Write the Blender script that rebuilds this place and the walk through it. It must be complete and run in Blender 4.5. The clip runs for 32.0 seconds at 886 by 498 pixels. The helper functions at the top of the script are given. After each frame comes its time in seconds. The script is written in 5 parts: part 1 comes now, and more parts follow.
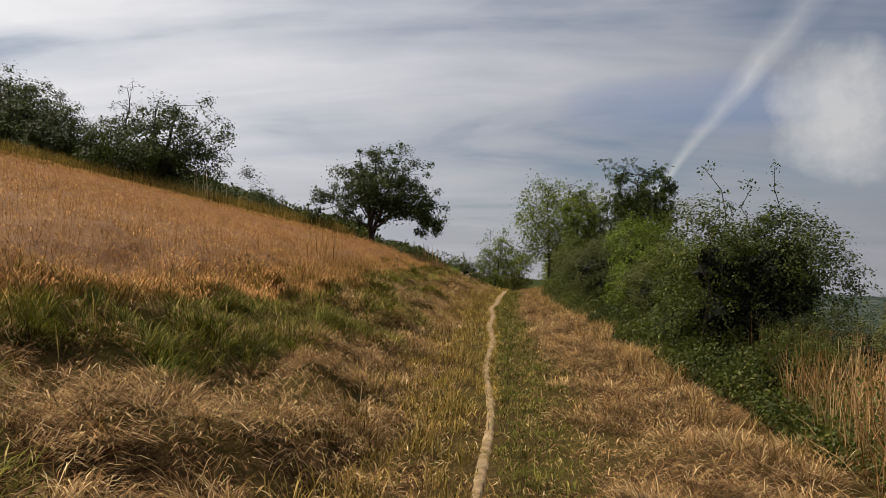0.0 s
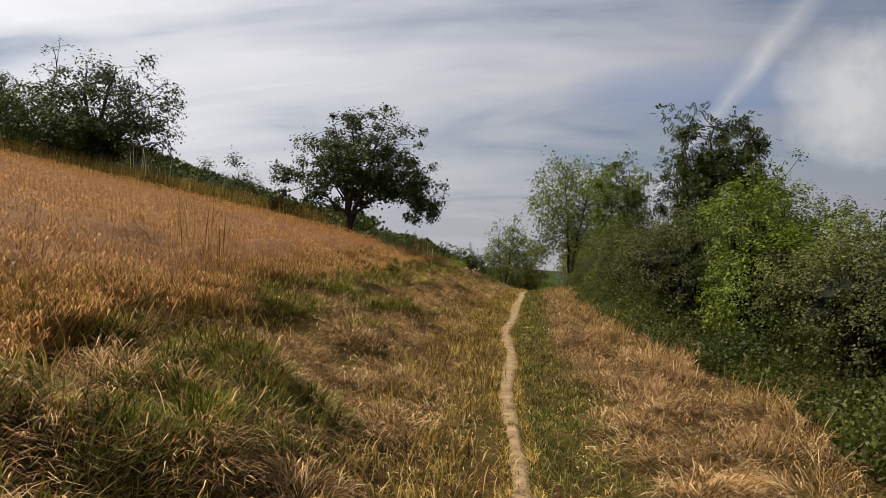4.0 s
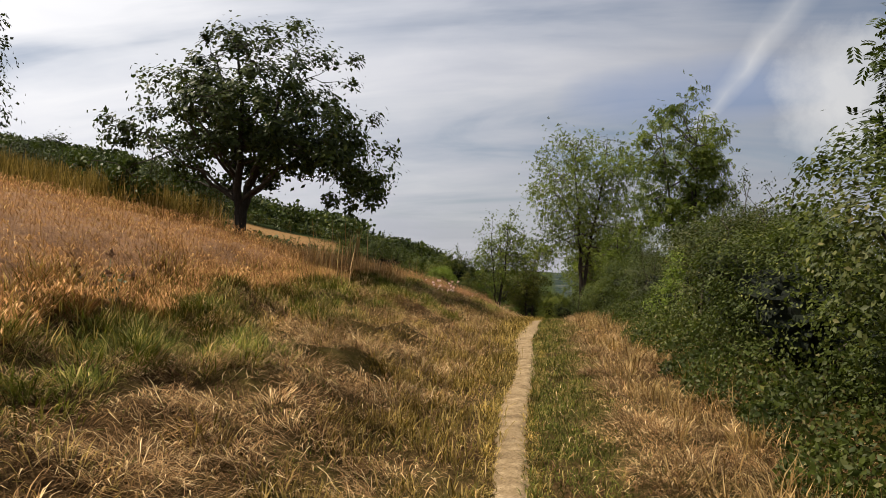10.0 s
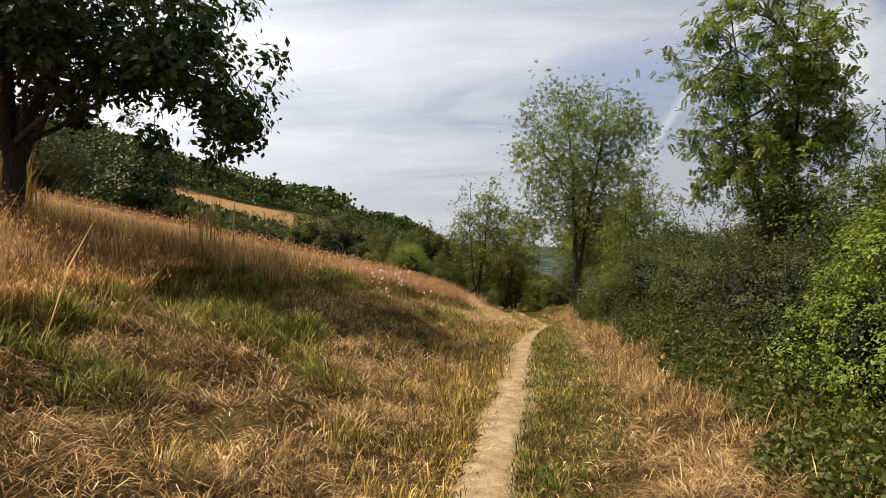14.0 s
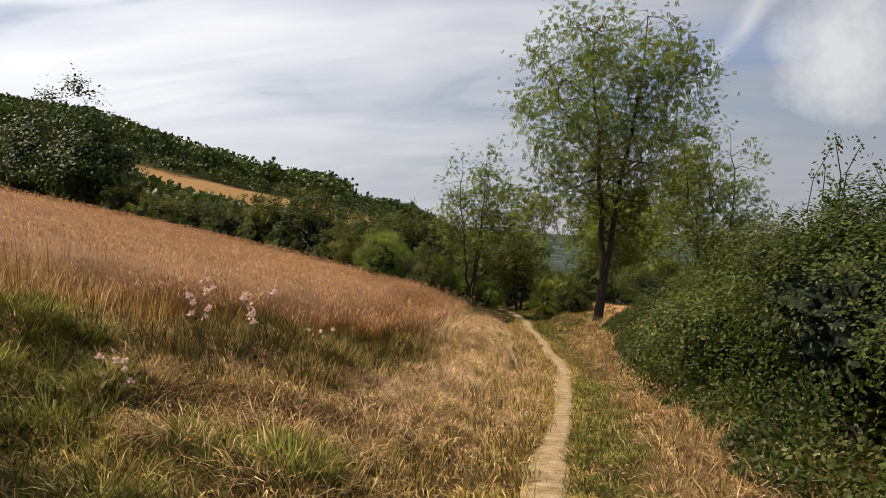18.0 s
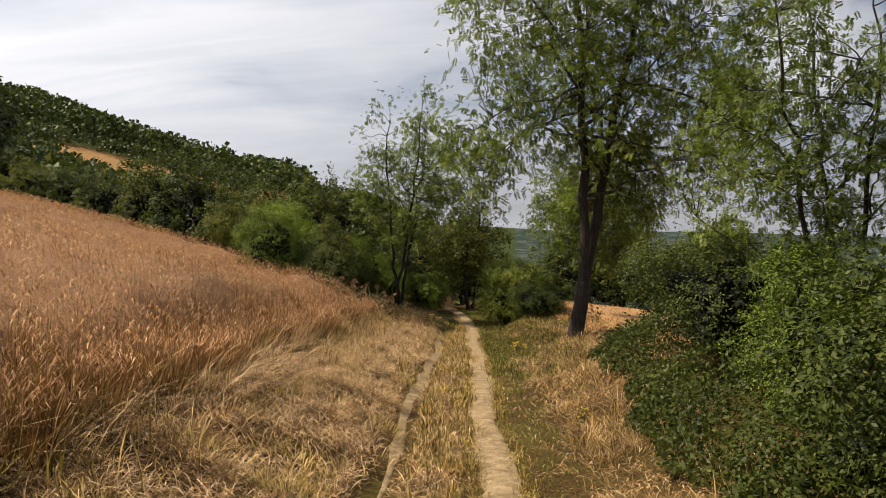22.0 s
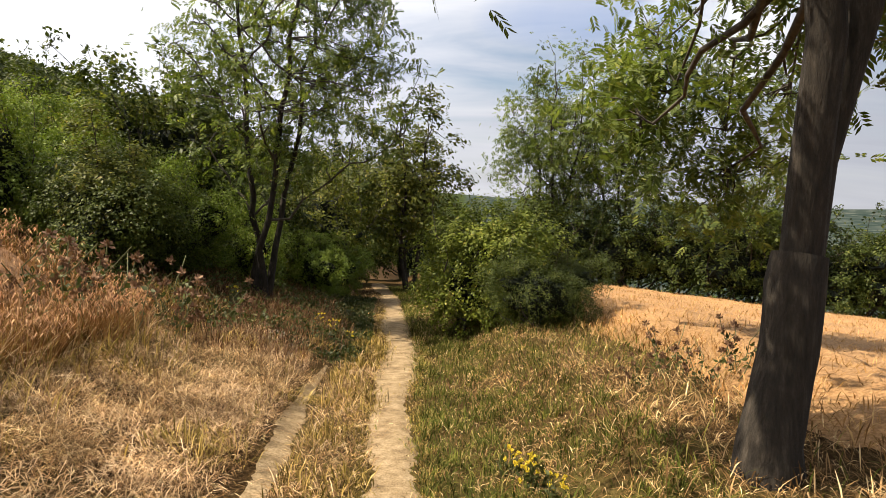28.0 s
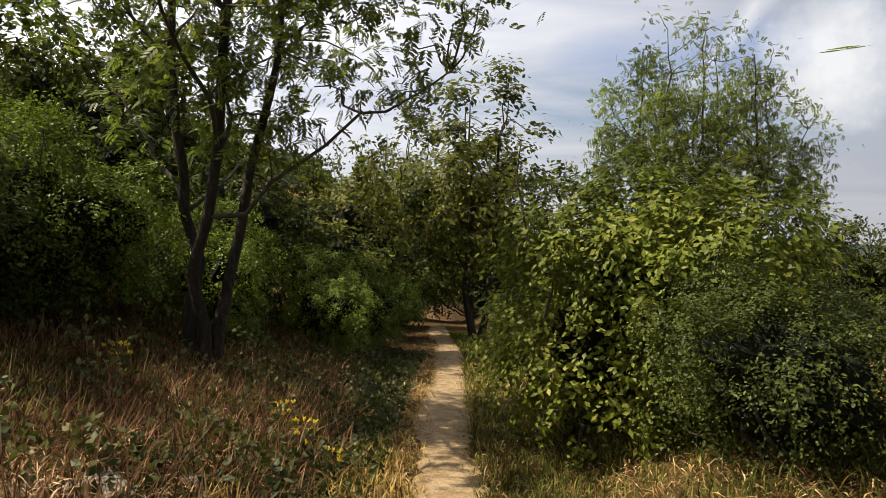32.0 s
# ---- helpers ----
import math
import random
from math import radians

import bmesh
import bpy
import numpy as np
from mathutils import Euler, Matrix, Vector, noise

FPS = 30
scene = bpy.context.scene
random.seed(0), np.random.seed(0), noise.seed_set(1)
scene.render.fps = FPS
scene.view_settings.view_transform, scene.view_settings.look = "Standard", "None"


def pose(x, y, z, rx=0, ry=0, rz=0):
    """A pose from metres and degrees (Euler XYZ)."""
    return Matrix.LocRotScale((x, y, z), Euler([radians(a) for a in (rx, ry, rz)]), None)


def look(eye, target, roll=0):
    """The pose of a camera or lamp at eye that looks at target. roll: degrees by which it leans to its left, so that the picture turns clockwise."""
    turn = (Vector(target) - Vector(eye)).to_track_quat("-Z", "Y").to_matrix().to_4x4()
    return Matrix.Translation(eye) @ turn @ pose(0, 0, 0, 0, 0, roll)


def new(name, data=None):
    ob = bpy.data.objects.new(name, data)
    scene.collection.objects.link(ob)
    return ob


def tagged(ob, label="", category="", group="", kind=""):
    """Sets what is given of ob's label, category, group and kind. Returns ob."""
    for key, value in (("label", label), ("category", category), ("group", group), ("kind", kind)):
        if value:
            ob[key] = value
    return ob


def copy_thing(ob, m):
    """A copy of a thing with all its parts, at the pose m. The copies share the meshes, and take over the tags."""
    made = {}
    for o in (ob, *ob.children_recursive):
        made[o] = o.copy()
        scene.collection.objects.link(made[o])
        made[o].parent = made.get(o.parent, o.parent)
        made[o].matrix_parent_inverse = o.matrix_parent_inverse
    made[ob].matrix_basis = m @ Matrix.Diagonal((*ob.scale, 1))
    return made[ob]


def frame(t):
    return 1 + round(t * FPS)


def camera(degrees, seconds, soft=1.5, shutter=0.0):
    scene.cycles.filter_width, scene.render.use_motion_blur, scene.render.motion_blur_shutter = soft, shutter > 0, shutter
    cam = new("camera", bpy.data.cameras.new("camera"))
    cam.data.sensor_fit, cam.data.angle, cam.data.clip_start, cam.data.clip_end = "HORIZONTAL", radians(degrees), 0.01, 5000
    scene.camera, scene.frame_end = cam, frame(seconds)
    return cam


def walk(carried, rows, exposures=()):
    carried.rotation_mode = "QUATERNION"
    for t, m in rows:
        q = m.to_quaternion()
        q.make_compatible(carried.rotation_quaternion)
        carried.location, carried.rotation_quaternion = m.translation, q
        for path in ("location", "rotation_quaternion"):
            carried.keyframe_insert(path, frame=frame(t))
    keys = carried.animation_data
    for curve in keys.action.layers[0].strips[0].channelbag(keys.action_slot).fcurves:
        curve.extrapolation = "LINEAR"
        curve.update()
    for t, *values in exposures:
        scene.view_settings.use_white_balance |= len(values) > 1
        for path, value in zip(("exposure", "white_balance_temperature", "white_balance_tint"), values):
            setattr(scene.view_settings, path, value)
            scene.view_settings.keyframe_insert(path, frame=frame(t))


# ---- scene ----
cam = camera(62.31, 32.0, soft=0.85)
# seconds, x, y, z of the eye, degrees turned left, up, and leaned
STEPS = [
    (0.0, 0.000, -0.000, 1.500, 7.99, 2.58, 1.81),
    (0.5, -0.008, 1.087, 1.496, 8.00, 2.42, 1.81),
    (1.0, -0.076, 2.175, 1.533, 8.37, 2.54, 1.75),
    (1.5, -0.165, 3.241, 1.574, 8.18, 2.59, 1.69),
    (2.0, -0.271, 4.287, 1.610, 8.24, 2.46, 1.64),
    (2.5, -0.392, 5.321, 1.640, 8.59, 2.07, 1.57),
    (3.0, -0.497, 6.340, 1.677, 8.47, 1.98, 1.40),
    (3.5, -0.595, 7.349, 1.723, 8.62, 2.00, 1.22),
    (4.0, -0.693, 8.351, 1.777, 8.68, 1.96, 1.00),
    (4.5, -0.786, 9.352, 1.833, 8.66, 1.89, 0.87),
    (5.0, -0.871, 10.359, 1.891, 8.63, 1.82, 0.83),
    (5.5, -0.942, 11.379, 1.950, 8.60, 1.79, 0.82),
    (6.0, -0.997, 12.418, 2.007, 8.62, 1.83, 0.70),
    (6.5, -1.064, 13.432, 2.035, 8.72, 1.86, 0.45),
    (7.0, -1.091, 14.447, 2.036, 8.63, 1.64, 0.47),
    (7.5, -1.145, 15.477, 2.066, 8.77, 1.58, 0.33),
    (8.0, -1.166, 16.530, 2.124, 8.41, 1.93, 0.08),
    (8.5, -1.206, 17.561, 2.168, 8.11, 2.03, -0.06),
    (9.0, -1.267, 18.573, 2.184, 8.26, 2.15, -0.09),
    (9.5, -1.279, 19.572, 2.192, 8.19, 2.19, -0.01),
    (10.0, -1.312, 20.545, 2.213, 8.46, 2.22, 0.01),
    (10.5, -1.337, 21.504, 2.231, 8.33, 2.21, -0.08),
    (11.0, -1.376, 22.507, 2.255, 8.01, 1.95, -0.20),
    (11.5, -1.441, 23.492, 2.282, 7.97, 1.77, -0.32),
    (12.0, -1.459, 24.461, 2.317, 7.62, 1.60, -0.53),
    (12.5, -1.485, 25.411, 2.372, 7.64, 1.63, -0.51),
    (13.0, -1.483, 26.379, 2.444, 7.39, 1.66, -0.52),
    (13.5, -1.471, 27.364, 2.499, 7.21, 0.94, -0.47),
    (14.0, -1.463, 28.401, 2.544, 7.36, 0.21, -0.35),
    (14.5, -1.460, 29.483, 2.584, 7.66, -0.45, -0.23),
    (15.0, -1.461, 30.609, 2.620, 7.94, -0.95, -0.16),
    (15.5, -1.466, 31.779, 2.648, 8.03, -1.19, -0.13),
    (16.0, -1.475, 32.996, 2.665, 7.78, -1.09, -0.16),
    (16.5, -1.500, 34.253, 2.672, 7.79, -1.08, -0.14),
    (17.0, -1.520, 35.535, 2.672, 7.83, -1.23, -0.16),
    (17.5, -1.541, 36.821, 2.665, 8.29, -1.21, -0.18),
    (18.0, -1.548, 38.087, 2.644, 8.06, -0.78, -0.24),
    (18.5, -1.534, 39.321, 2.599, 7.54, -0.85, -0.45),
    (19.0, -1.505, 40.529, 2.526, 7.38, -1.11, -0.55),
    (19.5, -1.443, 41.726, 2.458, 6.58, -1.31, -0.57),
    (20.0, -1.383, 42.919, 2.392, 6.28, -1.16, -0.45),
    (20.5, -1.320, 44.096, 2.316, 5.87, -1.07, -0.23),
    (21.0, -1.278, 45.269, 2.227, 5.60, -1.05, 0.04),
    (21.5, -1.243, 46.434, 2.125, 5.62, -1.20, 0.24),
    (22.0, -1.198, 47.591, 2.013, 5.50, -1.28, 0.40),
    (22.5, -1.162, 48.734, 1.902, 6.12, -1.69, 0.48),
    (23.0, -1.118, 49.877, 1.793, 7.24, -4.25, 0.97),
    (23.5, -1.082, 50.987, 1.684, 8.31, -4.92, 1.08),
    (24.0, -1.110, 52.067, 1.590, 8.53, -4.70, 1.10),
    (24.5, -1.150, 53.091, 1.517, 8.26, -4.32, 1.00),
    (25.0, -1.220, 54.076, 1.452, 8.20, -4.14, 0.86),
    (25.5, -1.290, 55.036, 1.397, 6.41, -3.92, 0.69),
    (26.0, -1.360, 55.995, 1.367, 4.25, -3.87, 0.70),
    (26.5, -1.430, 56.947, 1.342, 2.20, -3.93, 0.90),
    (27.0, -1.500, 57.890, 1.312, 0.75, -4.00, 1.18),
    (27.5, -1.556, 58.824, 1.273, 0.37, -4.01, 1.42),
    (28.0, -1.578, 59.744, 1.216, 1.56, -3.89, 1.33),
    (28.5, -1.594, 60.618, 1.135, 2.61, -3.55, 0.92),
    (29.0, -1.615, 61.484, 1.032, 3.12, -3.01, 0.67),
    (29.5, -1.637, 62.303, 0.922, 4.04, -2.38, 0.75),
    (30.0, -1.660, 63.108, 0.810, 4.76, -1.85, 1.33),
    (30.5, -1.676, 63.876, 0.707, 5.37, -1.53, 1.85),
    (31.0, -1.738, 64.600, 0.666, 6.28, -1.44, 2.00),
    (31.5, -1.815, 65.269, 0.657, 6.40, -1.15, 1.80),
    (32.0, -1.923, 65.958, 0.649, 7.27, -1.06, 1.13),
]


def eye(x, y, z, left, up, lean):
    return pose(x, y, z, 90 + up, 0, left) @ pose(0, 0, 0, 0, 0, lean)


walk(cam, [(t, eye(*p)) for t, *p in STEPS], [(0.0, 0.33), (3.0, 0.4), (6.0, 0.5), (12.0, 0.7), (16.0, 1.02), (19.0, 0.58), (22.0, 0.7), (24.0, 1.08), (26.0, 1.32), (28.0, 1.25), (30.0, 1.1), (32.0, 1.05)])

# ---- daylight ----
SUN_UP, SUN_FROM = 54.0, (-0.98, -0.04)      # degrees of elevation; level direction towards the sun
level = math.cos(radians(SUN_UP)) / math.hypot(*SUN_FROM)
SUN_WAY = (SUN_FROM[0] * level, SUN_FROM[1] * level, math.sin(radians(SUN_UP)))
world = bpy.data.worlds.new("sky")
scene.world = world
world.use_nodes = True


class Net:
    """Short calls for the nodes of a material or world."""

    def __init__(self, tree):
        self.tree = tree
        tree.nodes.clear()

    def add(self, kind, values=(), operation="", data_type="", blend_type="", use_clamp=False):
        n = self.tree.nodes.new(kind)
        if operation:
            n.operation = operation
        if use_clamp:
            n.use_clamp = True
        if data_type:
            n.data_type, n.blend_type = data_type, blend_type
        for key, value in dict(values).items():
            if isinstance(value, bpy.types.NodeSocket):
                self.tree.links.new(value, n.inputs[key])
            else:
                n.inputs[key].default_value = value
        return n

    def ramp(self, factor, stops):
        n = self.add("ShaderNodeValToRGB", {"Fac": factor})
        e = n.color_ramp.elements
        while len(e) < len(stops):
            e.new(0.5)
        for k, (at, colour) in zip(e, stops):
            k.position, k.color = at, (*colour, 1)
        return n.outputs["Color"]

    def noise(self, where, scale, detail=4.0, rough=0.55, twist=0.0):
        return self.add("ShaderNodeTexNoise", {"Vector": where, "Scale": scale, "Detail": detail, "Roughness": rough, "Distortion": twist}).outputs["Fac"]

    def mix(self, factor, a, b, blend="MIX"):
        n = self.add("ShaderNodeMix", {0: factor, 6: a, 7: b}, data_type="RGBA", blend_type=blend)
        return n.outputs[2]

    def math(self, operation, a, b=0.0, clamp=False):
        return self.add("ShaderNodeMath", {0: a, 1: b}, operation=operation, use_clamp=clamp).outputs[0]


def rgba(c):
    return (*c, 1.0)


def build_sky():
    n = Net(world.node_tree)
    az = math.atan2(SUN_FROM[0], SUN_FROM[1])
    air = n.add("ShaderNodeTexSky")
    air.sky_type, air.sun_disc, air.sun_elevation, air.sun_rotation = "NISHITA", False, radians(SUN_UP), az
    air.altitude, air.air_density, air.dust_density, air.ozone_density = 300, 1.0, 2.0, 1.0
    sky = air.outputs[0]
    way = n.add("ShaderNodeTexCoord").outputs["Generated"]
    # cloud layer: the direction divided by its height, so that streaks close up towards the horizon
    parts = n.add("ShaderNodeSeparateXYZ", {0: way})
    up = n.math("MAXIMUM", parts.outputs[2], 0.0)
    lift = n.math("ADD", up, 0.18)
    flat = n.add("ShaderNodeCombineXYZ", {0: n.math("DIVIDE", parts.outputs[0], lift), 1: n.math("DIVIDE", parts.outputs[1], lift), 2: 0.3}).outputs[0]
    streak = n.add("ShaderNodeMapping", {"Vector": flat, "Rotation": (0, 0, 0.95), "Scale": (0.34, 1.0, 1)}).outputs[0]
    veil = n.noise(streak, 1.5, 6, 0.52, 1.0)
    puffs = n.noise(flat, 0.75, 5, 0.5, 0.4)
    cover = n.math("ADD", n.math("MULTIPLY", veil, 0.8), n.math("MULTIPLY", puffs, 0.52))
    toward = n.add("ShaderNodeVectorMath", {0: way, 1: SUN_WAY}, operation="DOT_PRODUCT").outputs["Value"]
    cover = n.math("ADD", cover, n.math("MULTIPLY", toward, 0.1))
    thick = n.ramp(cover, [(0.52, (0.2,) * 3), (0.64, (0.7,) * 3), (0.76, (0.97,) * 3)])
    shade = n.noise(streak, 2.0, 6, 0.55, 0.8)
    white = n.ramp(shade, [(0.3, (5.5, 5.7, 6.35)), (0.5, (6.5, 6.6, 7.1)), (0.72, (7.5, 7.5, 7.75))])
    # clouds are brighter towards the sun
    white = n.mix(1.0, white, n.ramp(n.math("ADD", n.math("MULTIPLY", toward, 0.6), 0.35), [(0.15, (0.42, 0.45, 0.51)), (0.37, (0.8, 0.81, 0.84)), (0.58, (1.45, 1.44, 1.43)), (0.75, (1.95, 1.92, 1.86))]), "MULTIPLY")
    low = n.ramp(up, [(0.0, (1,) * 3), (0.16, (0,) * 3)])
    haze = n.mix(n.math("MULTIPLY", low, 0.75), n.mix(thick, sky, white), n.mix(0.55, white, rgba((7.2, 7.1, 7.2))))
    # an old vapour trail, and a heap of white cloud beside it
    a, b = Vector((0.169, 0.971, 0.169)), Vector((0.294, 0.894, 0.337))
    off = n.math("ABSOLUTE", n.math("ADD", n.add("ShaderNodeVectorMath", {0: way, 1: a.cross(b).normalized()}, operation="DOT_PRODUCT").outputs["Value"],
                                     n.math("MULTIPLY", n.math("SUBTRACT", n.noise(way, 14, 3), 0.5), 0.02)))
    width = n.math("ADD", n.math("MULTIPLY", up, 0.1), -0.008)
    trail = n.math("SUBTRACT", 1.0, n.math("DIVIDE", off, n.math("MAXIMUM", width, 0.002)), clamp=True)
    ahead = n.ramp(n.add("ShaderNodeVectorMath", {0: way, 1: (0.25, 0.93, 0.27)}, operation="DOT_PRODUCT").outputs["Value"], [(0.9, (0,) * 3), (0.97, (1,) * 3)])
    trail = n.math("MULTIPLY", n.math("MULTIPLY", trail, ahead), n.ramp(n.noise(way, 9, 4), [(0.35, (0.12,) * 3), (0.65, (0.6,) * 3)]))
    heap = n.add("ShaderNodeVectorMath", {0: way, 1: Vector((0.345, 0.913, 0.218)).normalized()}, operation="DOT_PRODUCT").outputs["Value"]
    heap = n.ramp(n.math("ADD", heap, n.math("MULTIPLY", n.math("SUBTRACT", n.noise(way, 20, 5, 0.6), 0.5), 0.005)), [(0.9984, (0,) * 3), (0.9995, (0.75,) * 3)])
    # a gap of blue below a sheet of cloud
    mid, right, above = Vector((0.192, 0.952, 0.237)), Vector((0.98, -0.198, 0)), Vector((-0.047, -0.233, 0.971))
    across = n.math("DIVIDE", n.add("ShaderNodeVectorMath", {0: n.add("ShaderNodeVectorMath", {0: way, 1: mid}, operation="SUBTRACT").outputs[0], 1: right}, operation="DOT_PRODUCT").outputs["Value"], 0.17)
    over = n.math("DIVIDE", n.add("ShaderNodeVectorMath", {0: n.add("ShaderNodeVectorMath", {0: way, 1: mid}, operation="SUBTRACT").outputs[0], 1: above}, operation="DOT_PRODUCT").outputs["Value"], 0.042)
    round_ = n.math("ADD", n.math("ADD", n.math("MULTIPLY", across, across), n.math("MULTIPLY", over, over)), n.math("MULTIPLY", n.noise(way, 7, 4), 1.6))
    gap = n.ramp(n.math("MULTIPLY", round_, 0.4), [(0.3, (0.75,) * 3), (0.85, (0,) * 3)])
    haze = n.mix(gap, haze, rgba((3.3, 4.2, 6.3)))
    haze = n.mix(n.math("MAXIMUM", trail, heap), haze, rgba((9.6, 9.5, 9.4)))
    back = n.add("ShaderNodeBackground", {"Color": haze, "Strength": 0.054}).outputs[0]
    n.add("ShaderNodeOutputWorld", {"Surface": back})


build_sky()
sun = new("sun", bpy.data.lights.new("sun", "SUN"))
sun.data.energy, sun.data.angle, sun.data.color = 5.0, radians(0.6), (1.0, 0.88, 0.69)
sun.matrix_world = look(Vector(SUN_WAY) * 90 + Vector((0, 30, 0)), (0, 30, 0))

# ---- materials ----


def surface(name, colour_of, rough=0.85, bump=0.0, bump_scale=30.0, see_through=0.0, spec=0.3, tall=1.0):
    """A material whose colour comes from colour_of(net, place); see_through: share of light that passes leaves and blades."""
    m = bpy.data.materials.new(name)
    m.use_nodes = True
    n = Net(m.node_tree)
    place = n.add("ShaderNodeNewGeometry").outputs["Position"]
    colour = colour_of(n, place)
    values = {"Base Color": colour, "Roughness": rough, "Specular IOR Level": spec}
    if bump:
        values["Normal"] = n.add("ShaderNodeBump", {"Strength": bump, "Distance": 0.02, "Height": n.noise(n.add("ShaderNodeMapping", {"Vector": place, "Scale": (1, 1, tall)}).outputs[0], bump_scale, 6, 0.65)}).outputs[0]
    body = n.add("ShaderNodeBsdfPrincipled", values).outputs[0]
    if see_through:
        thin = n.add("ShaderNodeBsdfTranslucent", {"Color": n.mix(0.5, colour, n.mix(1.0, colour, rgba((1.0, 1.1, 0.35)), "MULTIPLY"))}).outputs[0]
        body = n.add("ShaderNodeMixShader", {0: see_through, 1: body, 2: thin}).outputs[0]
    n.add("ShaderNodeOutputMaterial", {"Surface": body})
    return m


def piece_random(n):
    return n.add("ShaderNodeNewGeometry").outputs["Random Per Island"]


def leafy(name, dark, light, odd, odd_share=0.06, patch=0.5, see_through=0.2, rough=0.48):
    def colour(n, place):
        r = piece_random(n)
        c = n.ramp(r, [(0.0, dark), (1 - odd_share - 0.1, light), (1 - odd_share, light), (1.0, odd)])
        tone = n.ramp(n.noise(place, patch, 3), [(0.32, (0.5, 0.54, 0.5)), (0.68, (1.3, 1.24, 1.0))])
        return n.mix(1.0, c, tone, "MULTIPLY")
    return surface(name, colour, rough, see_through=see_through, spec=0.12)


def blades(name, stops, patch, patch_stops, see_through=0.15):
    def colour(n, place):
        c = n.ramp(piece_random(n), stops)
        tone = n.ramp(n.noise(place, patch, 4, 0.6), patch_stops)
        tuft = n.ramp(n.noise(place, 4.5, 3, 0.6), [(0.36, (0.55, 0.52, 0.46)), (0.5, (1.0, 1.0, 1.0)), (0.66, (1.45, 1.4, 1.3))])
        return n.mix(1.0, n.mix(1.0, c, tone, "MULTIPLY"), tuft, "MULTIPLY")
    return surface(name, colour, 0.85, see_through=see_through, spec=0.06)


LEAF_ORCHARD = leafy("orchard_leaf", (0.02, 0.032, 0.009), (0.05, 0.068, 0.018), (0.1, 0.115, 0.032), see_through=0.26)
LEAF_ASH = leafy("ash_leaf", (0.065, 0.095, 0.022), (0.14, 0.175, 0.04), (0.24, 0.25, 0.07), 0.1, see_through=0.42)
LEAF_HEDGE = leafy("hedge_leaf", (0.028, 0.042, 0.01), (0.075, 0.094, 0.021), (0.17, 0.17, 0.05), 0.06, see_through=0.34)
LEAF_BRIGHT = leafy("bright_leaf", (0.075, 0.115, 0.016), (0.15, 0.2, 0.034), (0.25, 0.26, 0.06), 0.1, see_through=0.32)
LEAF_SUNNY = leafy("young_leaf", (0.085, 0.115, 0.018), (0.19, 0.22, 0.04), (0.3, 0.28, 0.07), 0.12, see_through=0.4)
LEAF_OLIVE = leafy("olive_leaf", (0.05, 0.062, 0.014), (0.125, 0.135, 0.03), (0.22, 0.19, 0.055), 0.12, see_through=0.42)
LEAF_GREY = leafy("grey_leaf", (0.035, 0.046, 0.017), (0.09, 0.1, 0.038), (0.19, 0.17, 0.09), 0.1, see_through=0.3)
LEAF_FAR = leafy("far_leaf", (0.02, 0.033, 0.01), (0.06, 0.08, 0.022), (0.11, 0.12, 0.035), 0.1, patch=0.06)
# near-black colour that paints the shade inside the bushes
CORE_SHADE = surface("core_shade", lambda n, p: n.ramp(n.noise(p, 9, 5, 0.7), [(0.35, (0.002, 0.004, 0.002)), (0.7, (0.009, 0.015, 0.005))]), 0.9, 0.8, 14)
BARK = surface("bark", lambda n, p: n.ramp(n.noise(n.add("ShaderNodeMapping", {"Vector": p, "Scale": (1, 1, 0.22)}).outputs[0], 22, 8, 0.7),
                                         [(0.3, (0.01, 0.008, 0.006)), (0.55, (0.028, 0.022, 0.016)), (0.75, (0.07, 0.057, 0.043))]), 0.95, 1.0, 30, tall=0.22)
TWIG = surface("twig", lambda n, p: n.ramp(n.noise(p, 12), [(0.3, (0.02, 0.016, 0.012)), (0.7, (0.075, 0.062, 0.047))]), 0.9)


